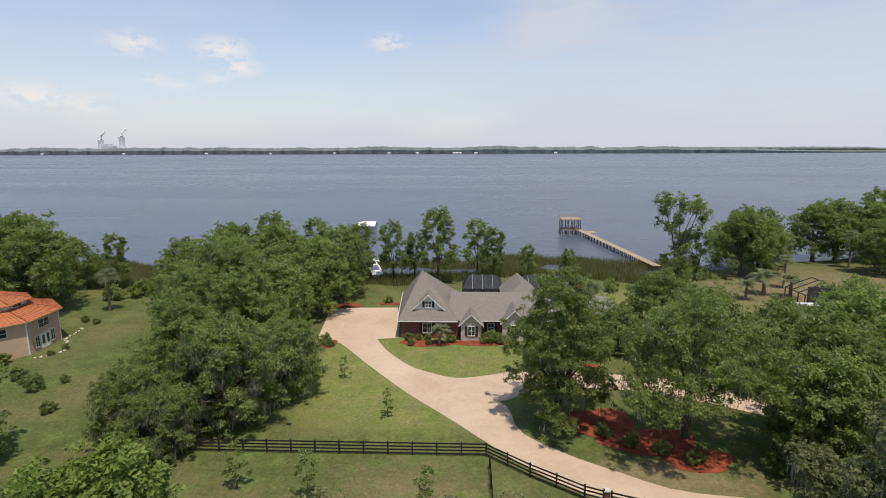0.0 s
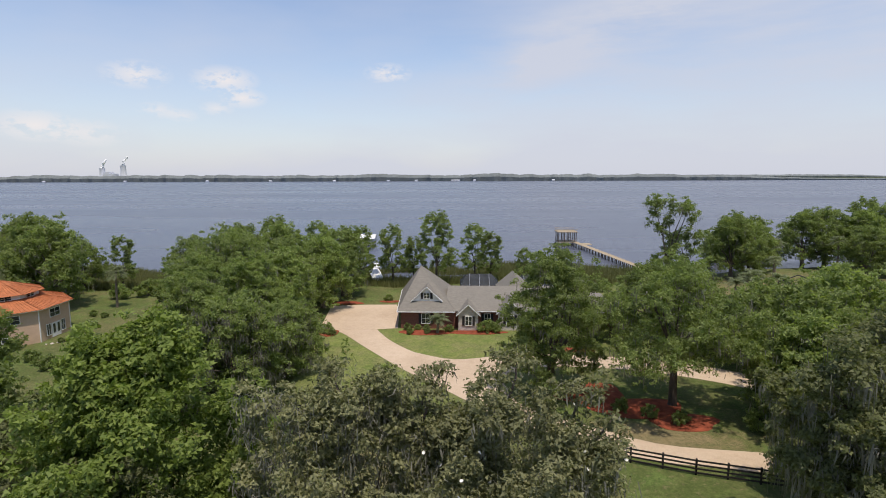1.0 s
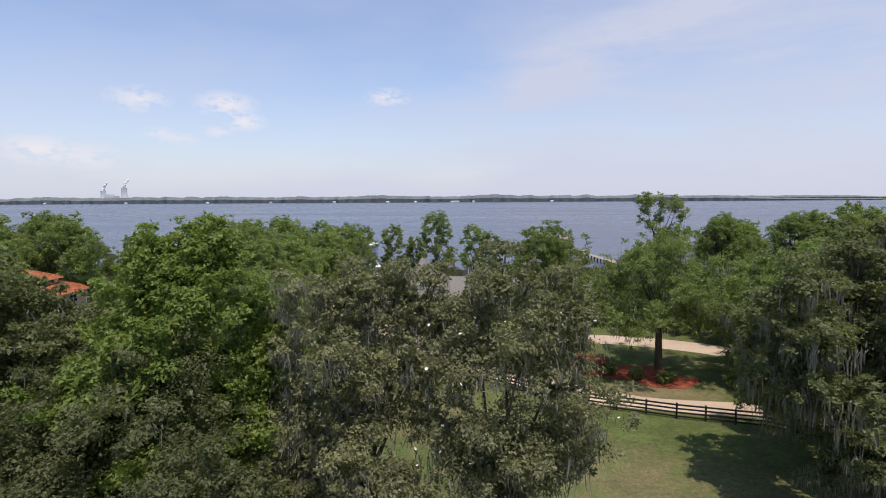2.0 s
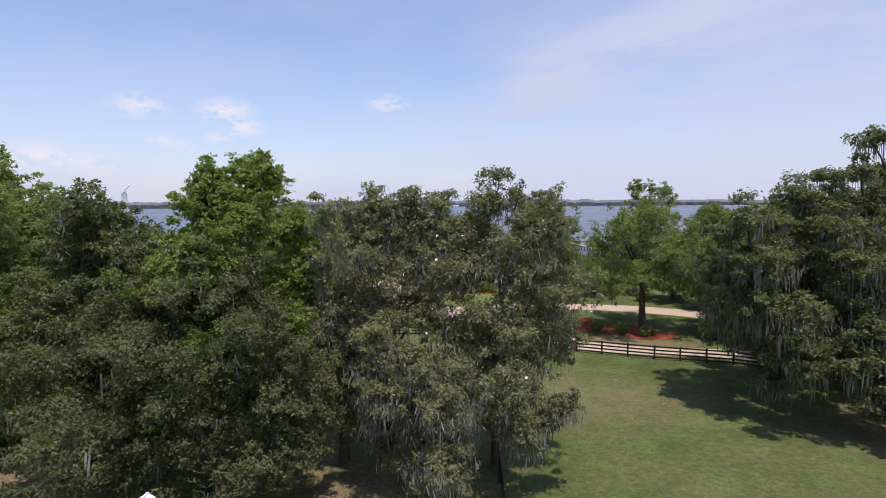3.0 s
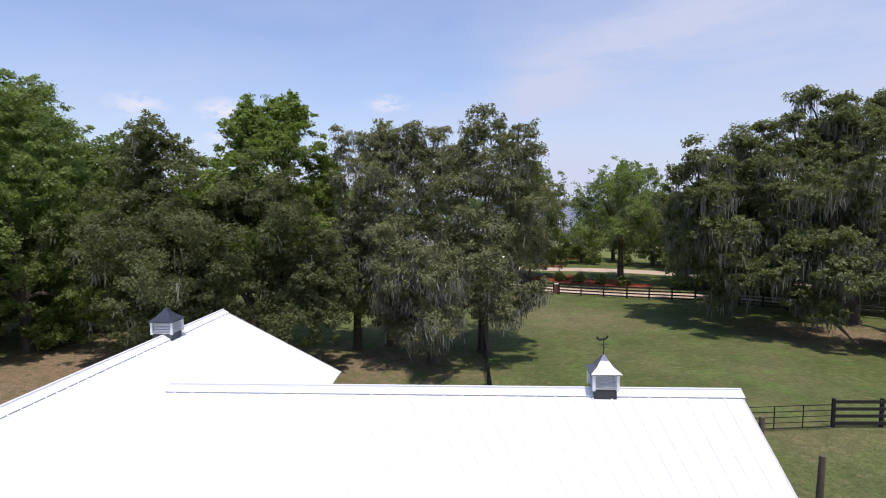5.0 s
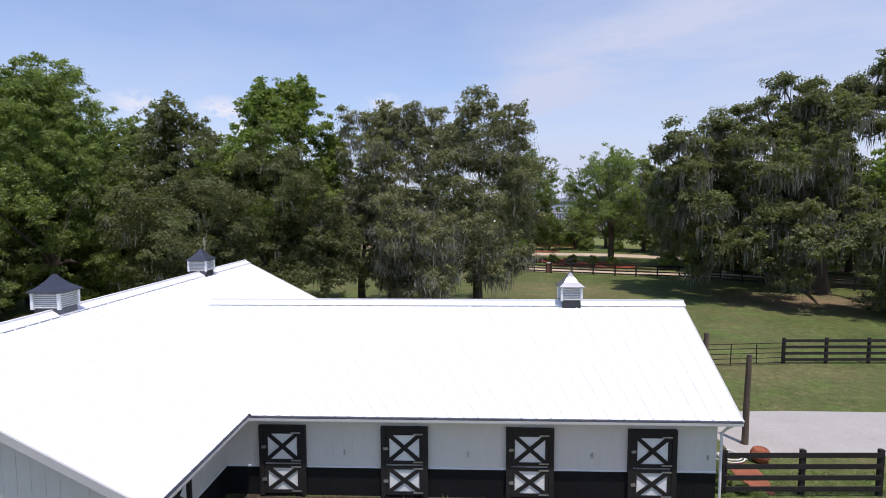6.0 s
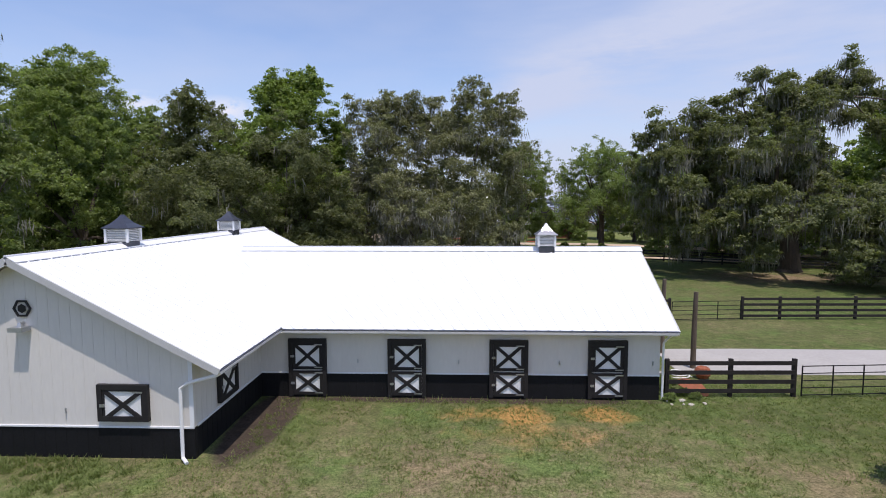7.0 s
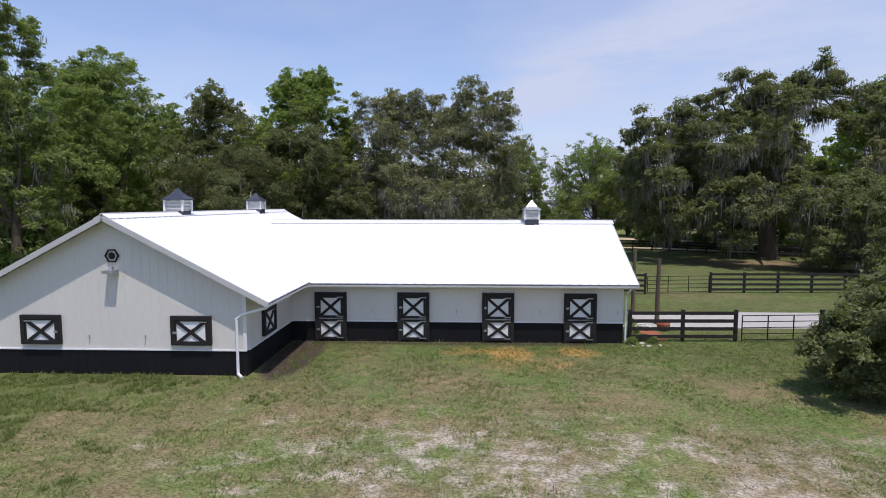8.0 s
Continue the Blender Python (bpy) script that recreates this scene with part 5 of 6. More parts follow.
# ---- the lakeside house ----
def prism_roof(bm, x0, x1, y0, y1, ze, zr, axis, hip0=0.0, hip1=0.0, thick=0.14):
    """A gabled or hipped roof over a rectangle: ridge along the axis, drawn in by hip0 and hip1 at its ends."""
    if axis == "x":
        a, b = (x0 + hip0, (y0 + y1) / 2, zr), (x1 - hip1, (y0 + y1) / 2, zr)
        ends = (((x0, y0), (x0, y1)), ((x1, y0), (x1, y1)))
        sides = (((x0, y0), (x1, y0)), ((x0, y1), (x1, y1)))
    else:
        a, b = ((x0 + x1) / 2, y0 + hip0, zr), ((x0 + x1) / 2, y1 - hip1, zr)
        ends = (((x0, y0), (x1, y0)), ((x0, y1), (x1, y1)))
        sides = (((x0, y0), (x0, y1)), ((x1, y0), (x1, y1)))
    def face(pts):
        top = [bm.verts.new(p) for p in pts]
        low = [bm.verts.new(Vector(p) - Vector((0, 0, thick))) for p in pts]
        bm.faces.new(top)
        bm.faces.new(low[::-1])
        for i in range(len(top)):
            j = (i + 1) % len(top)
            bm.faces.new((top[j], top[i], low[i], low[j]))
    for p, q in sides:
        face([(*p, ze), (*q, ze), b, a] if (Vector((*q, 0)) - Vector((*p, 0))).dot(Vector(b) - Vector(a)) >= 0 else [(*p, ze), (*q, ze), a, b])
    for (p, q), r, hip in zip(ends, (a, b), (hip0, hip1)):
        if hip > 0:
            face([(*p, ze), (*q, ze), r])
    bmesh.ops.remove_doubles(bm, verts=bm.verts[:], dist=0.0001)
    bmesh.ops.recalc_face_normals(bm, faces=bm.faces[:])
    return bm


def window_unit(parent, x, y, z0, z1, w, shutters=True, facing=0):
    win = part("window", boxes((-w / 2, w / 2, -0.03, 0.03, z0, z1)), M["glass"], parent, "dark window with white frame")
    win.matrix_basis = pose(x, y, 0, 0, 0, facing)
    fr = bmesh.new()
    for bx in ((-w / 2 - 0.07, w / 2 + 0.07, -0.07, 0.02, z1, z1 + 0.08), (-w / 2 - 0.07, w / 2 + 0.07, -0.09, 0.02, z0 - 0.08, z0), (-w / 2 - 0.07, -w / 2, -0.07, 0.02, z0, z1), (w / 2, w / 2 + 0.07, -0.07, 0.02, z0, z1),
               (-0.025, 0.025, -0.06, 0.0, z0, z1), (-w / 2, w / 2, -0.055, 0.0, (z0 + z1) / 2 - 0.02, (z0 + z1) / 2 + 0.02)):
        box(fr, *bx)
    part("frame", fr, M["white"], win)
    if shutters:
        for sg in (-1, 1):
            part("shutter", boxes((*sorted((sg * (w / 2 + 0.1), sg * (w / 2 + 0.48))), -0.07, 0.0, z0 - 0.05, z1 + 0.05)), M["shutter"], win, "dark louvred shutter")
    return win


def gable_front(parent, x0, x1, y, z0, ze, zr, mat, back=1.4, roof_back=4.0):
    """A small projecting gable: its wall, roof and white rakes."""
    mid = (x0 + x1) / 2
    bm = bmesh.new()
    prof = [(x0, z0), (x1, z0), (x1, ze), (mid, zr), (x0, ze)]
    f, r = [bm.verts.new((px, y, pz)) for px, pz in prof], [bm.verts.new((px, y + back, pz)) for px, pz in prof]
    bm.faces.new(f)
    bm.faces.new(r[::-1])
    for i in range(5):
        j = (i + 1) % 5
        bm.faces.new((f[j], f[i], r[i], r[j]))
    part("gable_wall", bm, M[mat], parent)
    bm = bmesh.new()
    prism_roof(bm, x0 - 0.35, x1 + 0.35, y - 0.35, y + roof_back, ze - 0.1, zr + 0.14, "y")
    part("gable_roof", bm, M["shingle"], parent)
    for xe in (x0 - 0.35, x1 + 0.35):
        bm = bmesh.new()
        beam(bm, (mid, y - 0.38, zr + 0.08), (xe, y - 0.38, ze - 0.16), 0.06, 0.13)
        part("rake_board", bm, M["white"], parent)


def build_house():
    h = thing("house", "brick and stone single-storey house with steep grey shingle roofs", "house")
    part("wall", boxes((-11.4, -2.7, 113.6, 129.4, -0.1, 2.95)), M["brick"], h, "red-brown brick wall")
    part("wall", boxes((-2.7, 22.5, 114.2, 126.4, -0.1, 2.95)), M["brick"], h, "red-brown brick wall")
    part("wall", boxes((5, 13, 126.4, 131, -0.1, 3.4)), M["stone"], h)
    bm = bmesh.new()
    eaves = [bm.verts.new(p) for p in ((-11.9, 113.1, 2.9), (-2.7, 113.1, 2.9), (-2.7, 130.0, 2.9), (-13.0, 130.0, 2.9))]
    under = [bm.verts.new(v.co - Vector((0, 0, 0.16))) for v in eaves]
    peak = bm.verts.new((-8.7, 121.5, 8.9))
    for k in range(4):
        n = (k + 1) % 4
        bm.faces.new((eaves[k], eaves[n], peak))
        bm.faces.new((under[k], under[n], eaves[n], eaves[k]))
    bm.faces.new(under[::-1])
    part("roof", bm, M["shingle"], h, "steep grey shingle hip roof")
    bm = bmesh.new()
    prism_roof(bm, -4.5, 23.4, 113.6, 127.2, 2.9, 5.6, "x", 0.5, 6.0)
    part("roof", bm, M["shingle"], h, "long grey shingle roof")
    bm = bmesh.new()
    prism_roof(bm, 4.6, 11.0, 121.5, 131.6, 3.6, 6.3, "y", 2.6, 0.0)
    part("roof", bm, M["shingle"], h, "cross gable of grey shingles")
    for a, b in (((-11.9, 113.05, 2.82), (-2.7, 113.05, 2.82)), ((-11.95, 113.1, 2.82), (-13.05, 130.0, 2.82)), ((-2.3, 113.55, 2.82), (23.4, 113.55, 2.82))):
        bm = bmesh.new()
        beam(bm, a, b, 0.07, 0.13)
        part("fascia", bm, M["white"], h)
    # dormer over the garage, stone gables at the entry
    gable_front(h, -9.5, -5.1, 114.9, 3.9, 4.3, 6.45, "white", 1.5, 3.0)
    window_unit(h, -7.3, 114.85, 4.6, 5.5, 0.9)
    gable_front(h, -2.2, 0.9, 112.5, -0.1, 2.6, 4.15, "stone", 1.8, 4.6)
    window_unit(h, -0.6, 112.47, 0.9, 2.3, 1.0)
    gable_front(h, 4.1, 7.7, 112.9, -0.1, 2.8, 4.7, "stone", 1.4, 4.6)
    window_unit(h, 5.9, 112.87, 0.9, 2.4, 1.1)
    window_unit(h, -7.4, 113.55, 0.9, 2.4, 1.3)
    window_unit(h, 2.4, 114.15, 0.9, 2.3, 0.9)
    window_unit(h, 12.5, 114.15, 0.9, 2.3, 1.1)
    window_unit(h, 17.5, 114.15, 0.9, 2.3, 1.1)
    part("chimney", boxes((17.6, 19.3, 131.2, 132.2, -0.1, 4.4)), M["brick"], h)
    part("skylight", boxes((-3.9, -3.3, 122.6, 123.3, 4.0, 4.3)), M["glass"], h)


def screen_mat():
    m, nt, b = mat_base("pool_screen", 0.6, 0, 0.2)
    c = ramp(nt, tex_noise(nt, 0.8, 3), [(0.3, (0.03, 0.034, 0.038)), (0.7, (0.05, 0.055, 0.06))])
    nt.links.new(c, b.inputs["Base Color"])
    b.inputs["Alpha"].default_value = 0.8
    return m


M["mesh_screen"] = screen_mat()


def pool_cage(x0, x1, y0, y1, z, zr):
    c = thing("pool_cage", "dark screened pool enclosure with a sloping mesh roof", "pool enclosure", "pool enclosures", (x0, y0, 0))
    w, d = x1 - x0, y1 - y0
    for bx in ((0, w, 0, 0.02, 0, z), (0, w, d, d + 0.02, 0, z), (0, 0.02, 0.03, d, 0, z), (w, w + 0.02, 0.03, d, 0, z)):
        part("screen_panel", boxes(bx), M["mesh_screen"], c)
    bm = bmesh.new()
    prism_roof(bm, 0, w, 0, d, z, zr, "x", w * 0.18, w * 0.18, 0.02)
    part("screen_roof", bm, M["mesh_screen"], c)
    n = max(3, round(w / 1.8))
    for k in range(n + 1):
        x = w * k / n
        for y in (0, d):
            part("post", boxes((x - 0.04, x + 0.04, y - 0.05, y + 0.05, -0.1, z)), M["shutter"], c)
        if 0 < k < n:
            t = min(1.0, min(x, w - x) / (w * 0.18))
            bm = bmesh.new()
            zt = z + (zr - z) * t + 0.03
            beam(bm, (x, 0, z + 0.03), (x, d / 2 * t, zt), 0.07, 0.05)
            beam(bm, (x, d, z + 0.03), (x, d - d / 2 * t, zt), 0.07, 0.05)
            part("rafter", bm, M["galv"], c)


build_house()
pool_cage(-2.2, 5.4, 132.2, 140, 3.0, 4.8)
pool_cage(8.6, 19.0, 132.4, 141, 3.0, 4.7)


# ---- the round stucco house ----
def build_round_house():
    cx, cy, r = -71.8, 107.4, 8.7
    h = thing("stucco_house", "two-storey tan stucco house with orange tile roof", "house", at=(cx, cy, 0))
    h.scale = (1, 1, 0.9)
    ang = [radians(-19 + 45 * k) for k in range(8)]
    ring = lambda rad, z: [Vector((rad * math.cos(a), rad * math.sin(a), z)) for a in ang]
    def band(lo, hi, mat, name, label=""):
        bm = bmesh.new()
        a, b = [bm.verts.new(p) for p in lo], [bm.verts.new(p) for p in hi]
        for i in range(8):
            j = (i + 1) % 8
            bm.faces.new((a[i], a[j], b[j], b[i]))
        bm.faces.new(b)
        bm.faces.new(a[::-1])
        return part(name, bm, M[mat], h, label)
    band(ring(r, -0.1), ring(r, 5.5), "stucco", "wall", "tan stucco wall")
    band(ring(r + 0.6, 5.35), ring(r + 0.6, 5.5), "white", "eave")
    band(ring(r + 0.7, 5.5), ring(4.9, 6.9), "tile", "roof", "orange clay tile roof")
    band(ring(5.0, 6.7), ring(5.0, 7.7), "white", "upper_wall")
    band(ring(5.8, 7.7), ring(0.3, 9.6), "tile", "upper_roof", "orange clay tile roof")
    # tile rows running down the roofs
    for lo, hi, z0, z1, n in ((r + 0.7, 4.9, 5.52, 6.92, 13), (5.8, 0.3, 7.72, 9.62, 8)):
        for k in range(8):
            a0, a1 = ring(lo, z0)[k], ring(lo, z0)[(k + 1) % 8]
            b0, b1 = ring(hi, z1)[k], ring(hi, z1)[(k + 1) % 8]
            bm = bmesh.new()
            for i in range(n + 1):
                beam(bm, a0.lerp(a1, i / n), b0.lerp(b1, i / n), 0.16, 0.09)
            part("roof_tiling", bm, M["tile"], h)["kind"] = "stuff"
    for k in (6, 7, 0, 1):
        a0, a1 = ring(r, 0)[k], ring(r, 0)[(k + 1) % 8]
        mid = (a0 + a1) / 2
        face = math.degrees(math.atan2(mid.y, mid.x)) + 90
        d = (a1 - a0).normalized()
        out = mid.normalized()
        p = mid + out * 0.02
        window_unit(h, p.x, p.y, 3.6, 4.9, 2.1, False, face)
        if k != 0:
            p = mid - d * 1.2 + out * 0.02
            window_unit(h, p.x, p.y, 0.9, 2.4, 1.3, False, face)
        if k == 0:
            for off in (-1.6, 1.6):
                p = mid + d * off + out * 0.03
                window_unit(h, p.x, p.y, 0.7, 2.5, 0.8, False, face)
            p = mid + out * 0.03
            leaf = part("door", boxes((-0.95, -0.01, -0.08, 0.03, 0.1, 2.5), (0.01, 0.95, -0.08, 0.03, 0.1, 2.5)), M["white"], h, "white glazed double door")
            leaf.matrix_basis = pose(p.x, p.y, 0, 0, 0, face)
            for x0 in (-0.72, 0.24):
                part("pane", boxes((x0, x0 + 0.48, -0.1, -0.085, 0.75, 2.3)), M["glass"], leaf)
        u = ring(5.0, 0)
        p = (u[k] + u[(k + 1) % 8]) / 2 + out * 0.02
        window_unit(h, p.x, p.y, 6.95, 7.55, 1.6, False, face)
    for k in range(8):
        p = ring(r + 0.02, 0)[k]
        part("corner_pipe", boxes((p.x - 0.06, p.x + 0.06, p.y - 0.06, p.y + 0.06, 0, 5.3)), M["white"], h)
    # a low stone edge round the planting by the doors
    rock = random.Random(3)
    for k in range(22):
        a = radians(-22 + k * 3.4)
        s = rock.uniform(0.14, 0.3)
        bm = bmesh.new()
        bmesh.ops.create_icosphere(bm, subdivisions=1, radius=s)
        for v in bm.verts:
            v.co *= rock.uniform(0.75, 1.2)
            v.co.z *= 0.6
        st = part("edging_stone", bm, M["stone"])
        reach = 10.6 + 1.2 * math.sin(k * 0.35) + rock.uniform(-0.25, 0.25)
        st.matrix_basis = pose(cx + reach * math.cos(a), cy + reach * math.sin(a), 0.05)
        tagged(st, "pale rounded edging stone in a garden border", "stone", "edging stones")


build_round_house()


# ---- dock, boats, sheds, neighbours ----
def build_dock():
    a, b = Vector((44.2, 163.5, 0.75)), Vector((36.8, 221, 0.95))
    dock = thing("dock", "long weathered wooden dock with a roofed end", "dock", at=(0, 0, 0))
    d = (b - a).normalized()
    s = d.cross(Vector((0, 0, 1)))
    n = 44
    for k in range(n):
        p, q = a.lerp(b, k / n), a.lerp(b, (k + 0.97) / n)
        bm = bmesh.new()
        beam(bm, p, q, 2.0, 0.09)
        part("deck_board", bm, M["dock_wood"], dock)
    for k in range(0, n + 1, 2):
        for sg in (-1, 1):
            p = a.lerp(b, k / n) + s * sg * 0.9
            bm = bmesh.new()
            tube(bm, [(p.x, p.y, -2.5), (p.x, p.y, p.z + 0.05)], [0.16, 0.14], 6)
            part("dock_post", bm, M["pole_wood"], dock)
    c = Vector((34.2, 222.5, 0.95))
    part("platform", boxes((c.x - 3.2, c.x + 3.2, c.y - 3.2, c.y + 3.2, 0.85, 1.0)), M["dock_wood"], dock)
    part("landing", boxes((37.9, 41.8, 215.5, 219.5, 0.5, 0.64)), M["dock_wood"], dock)
    for sx in (-3, -1, 1, 3):
        for sy in (-3, 0, 3):
            bm = bmesh.new()
            tube(bm, [(c.x + sx, c.y + sy, -2.5), (c.x + sx, c.y + sy, 4.4)], [0.17, 0.15], 6)
            part("dock_post", bm, M["pole_wood"], dock)
    part("roof_deck", boxes((c.x - 3.5, c.x + 3.5, c.y - 3.5, c.y + 3.5, 4.4, 4.6)), M["dock_wood"], dock, "flat wooden roof deck")
    for z in (5.0, 5.4):
        for p, q in (((-3.4, -3.4), (3.4, -3.4)), ((-3.4, 3.4), (3.4, 3.4)), ((-3.4, -3.4), (-3.4, 3.4))):
            bm = bmesh.new()
            beam(bm, (c.x + p[0], c.y + p[1], z), (c.x + q[0], c.y + q[1], z), 0.08, 0.1)
            part("rail", bm, M["dock_wood"], dock)


def hull(name, label, x, y, z, length, turn, tilt=0.0):
    b = thing(name, label, "boat", "boats", (x, y, z))
    b.matrix_basis = pose(x, y, z, tilt, 0, turn)
    bm = bmesh.new()
    rows = []
    for t in np.linspace(0, 1, 9):
        w = 0.17 * length * (1 - max(0, t - 0.45) ** 2 * 3.0)
        yy = (t - 0.5) * length
        rise = 0.12 * length * max(0, t - 0.6)
        rows.append([bm.verts.new(p) for p in ((-w, yy, 0.75 + rise), (-w * 0.8, yy, 0.15 + rise * 0.6), (0, yy, -0.05 + rise * 0.8), (w * 0.8, yy, 0.15 + rise * 0.6), (w, yy, 0.75 + rise), (0, yy, 0.66 + rise))])
    for r0, r1 in zip(rows, rows[1:]):
        for k in range(6):
            bm.faces.new((r0[k], r0[(k + 1) % 6], r1[(k + 1) % 6], r1[k]))
    bm.faces.new(rows[0][::-1])
    bm.faces.new(rows[-1])
    part("hull", bm, M["white"], b)
    part("canopy", boxes((-0.13 * length, 0.13 * length, -0.2 * length, 0.15 * length, 2.3, 2.4)), M["white"], b)
    for sx in (-1, 1):
        for sy in (-0.18, 0.13):
            part("canopy_post", boxes((sx * 0.12 * length - 0.03, sx * 0.12 * length + 0.03, sy * length - 0.03, sy * length + 0.03, 0.7, 2.3)), M["galv"], b)


def small_building(name, label, x0, x1, y0, y1, ze, zr, wall, roof, axis="x"):
    b = thing(name, label, name.split("_")[-1], at=(x0, y0, 0))
    w, d = x1 - x0, y1 - y0
    part("wall", boxes((0, w, 0, d, -0.1, ze)), M[wall], b)
    for e in (0, 1):
        bm = bmesh.new()
        if axis == "x":
            pts = [(e * w, 0, ze), (e * w, d, ze), (e * w, d / 2, zr - 0.1)]
        else:
            pts = [(0, e * d, ze), (w, e * d, ze), (w / 2, e * d, zr - 0.1)]
        bm.faces.new([bm.verts.new(p) for p in pts])
        part("gable", bm, M[wall], b)
    bm = bmesh.new()
    prism_roof(bm, -0.3, w + 0.3, -0.3, d + 0.3, ze, zr, axis)
    part("roof", bm, M[roof], b)
    part("door", boxes((w * 0.4, w * 0.4 + 0.9, -0.04, -0.004, 0, min(2.0, ze - 0.2))), M["shutter"], b)
    return b


build_dock()
hull("boat", "white boat under the lakeside trees", -22.6, 155.5, 1.1, 7.5, 20, 14)
hull("boat", "white pontoon boat moored on the lake", 133, 257, -0.4, 7.0, 80)
small_building("boat_house", "white-roofed boat lift standing in the lake", -39, -33.5, 219, 225, 2.2, 3.4, "galv", "white")
small_building("garden_shed", "small grey garden shed with a white roof", 36.8, 39.4, 145, 147.5, 1.7, 2.3, "trim_white", "white", "x")
small_building("neighbour_barn", "low farm building with a bright white metal roof", 54.5, 63, 119, 126, 2.6, 3.4, "siding", "roof_white")
small_building("neighbour_barn", "long low farm building with a bright white metal roof", 66.5, 84, 121, 130, 2.6, 3.6, "siding", "roof_white")
small_building("play_house", "little red-roofed playhouse under the trees", -29.6, -27.6, 98.8, 100.8, 1.5, 2.5, "red_paint", "red_paint", "y")


def frame_shelter(x0, x1, y0, y1, z, zr):
    s = thing("frame_shelter", "dark open steel frame of an unfinished shelter", "shelter", at=(x0, y0, 0))
    w, d = x1 - x0, y1 - y0
    for k in range(4):
        y = d * k / 3
        for x in (0, w):
            part("post", boxes((x - 0.07, x + 0.07, y - 0.07, y + 0.07, -0.1, z)), M["shutter"], s)
        for x in (0, w):
            bm = bmesh.new()
            beam(bm, (x, y, z), (w / 2, y, zr), 0.12, 0.14)
            part("rafter", bm, M["shutter"], s)
    for p, q in (((0, 0, z), (0, d, z)), ((w, 0, z), (w, d, z)), ((w / 2, 0, zr), (w / 2, d, zr))):
        bm = bmesh.new()
        beam(bm, p, q, 0.12, 0.14)
        part("beam", bm, M["shutter"], s)
    part("screen_panel", boxes((w * 0.45, w, d - 0.04, d - 0.02, 0, z)), M["mesh_screen"], s)


frame_shelter(57.5, 66.5, 128, 134, 3.4, 5.2)


def brick_pillar(x, y, label):
    p = thing("brick_pillar", label, "pillar", "gate pillars", (x, y, 0))
    part("shaft", boxes((-0.35, 0.35, -0.35, 0.35, -0.1, 1.55)), M["brick"], p)
    part("cap", boxes((-0.43, 0.43, -0.43, 0.43, 1.55, 1.67)), M["stone"], p)
    return p


brick_pillar(10.3, 74.6, "short brown brick gate pillar at the driveway").scale = (0.7, 0.7, 0.75)
brick_pillar(41.5, 60.8, "brown brick gate pillar at the end of the fence")


# ---- palms, shrubs and saplings ----
def make_palm(label, height, frond, fronds, seed, fan=False, trunk=0.2):
    rng = random.Random(seed)
    p = thing("palm_tree", label, "palm")
    bm = bmesh.new()
    tube(bm, [(0, 0, -0.2), (0.05, 0, height * 0.4), (0.12, 0.05, height * 0.8), (0.12, 0.05, height)], [trunk * 1.3, trunk, trunk * 0.95, trunk * 1.1], 8)
    part("trunk", bm, M["palm_trunk"], p)
    bm = bmesh.new()
    top = Vector((0.12, 0.05, height))
    for k in range(fronds):
        a = k * 2.39996
        el = rng.uniform(-0.25, 1.35)
        d = Vector((math.cos(a), math.sin(a), 0))
        side = Vector((-d.y, d.x, 0))
        L = frond * rng.uniform(0.8, 1.1)
        pts = []
        for i in range(6):
            t = i / 5
            pts.append(top + d * L * t * math.cos(el * (1 - 0.2 * t)) + Vector((0, 0, L * (math.sin(el) * t - 0.55 * t * t))))
        for i in range(5):
            w0, w1 = (frond * 0.16 * math.sin(math.pi * min(1, 0.15 + 0.85 * j / 5)) for j in (i, i + 1))
            if fan:
                w0, w1 = w0 * (1.6 if i > 1 else 0.3), w1 * (1.9 if i > 1 else 0.5)
            for sg in (-1, 1):
                # leaflets with gaps between them
                for q in range(3):
                    s0, s1 = q / 3, (q + 0.62) / 3
                    b0, b1 = pts[i].lerp(pts[i + 1], s0), pts[i].lerp(pts[i + 1], s1)
                    w = w0 + (w1 - w0) * s0
                    tip = b0.lerp(b1, 0.5) + side * sg * w * 1.7 + (pts[i + 1] - pts[i]) * 0.35 + Vector((0, 0, -w * 0.6))
                    bm.faces.new([bm.verts.new(v) for v in (b0, b1, tip)])
    part("fronds", bm, M["leaf_palm"], p)
    return p


tall_palm = place(make_palm("tall cabbage palm with a rounded head of fronds", 7.0, 2.2, 46, 1, True), -66, 126)
for x, y, a, s in ((72.5, 169, 40, 1.05), (75.5, 166, 90, 1.1), (90.5, 166, 150, 1.15), (95, 164, 220, 1.0), (69, 162, 300, 1.0), (103, 168, 10, 1.1), (-84, 120, 70, 1.1), (64, 146, 20, 0.9)):
    again(tall_palm, x, y, a, s)
low_palm = place(make_palm("feathery pindo palm in the front bed", 2.3, 2.1, 46, 2), -5.4, 110.8)
for x, y, a, s in ((19.6, 134.5, 60, 1.5), (22.5, 133.5, 190, 1.3), (52, 137, 20, 1.3), (57.5, 141, 130, 1.6), (61.5, 139, 210, 1.5), (29.5, 113, 80, 0.9), (33, 128, 250, 0.9)):
    again(low_palm, x, y, a, s)

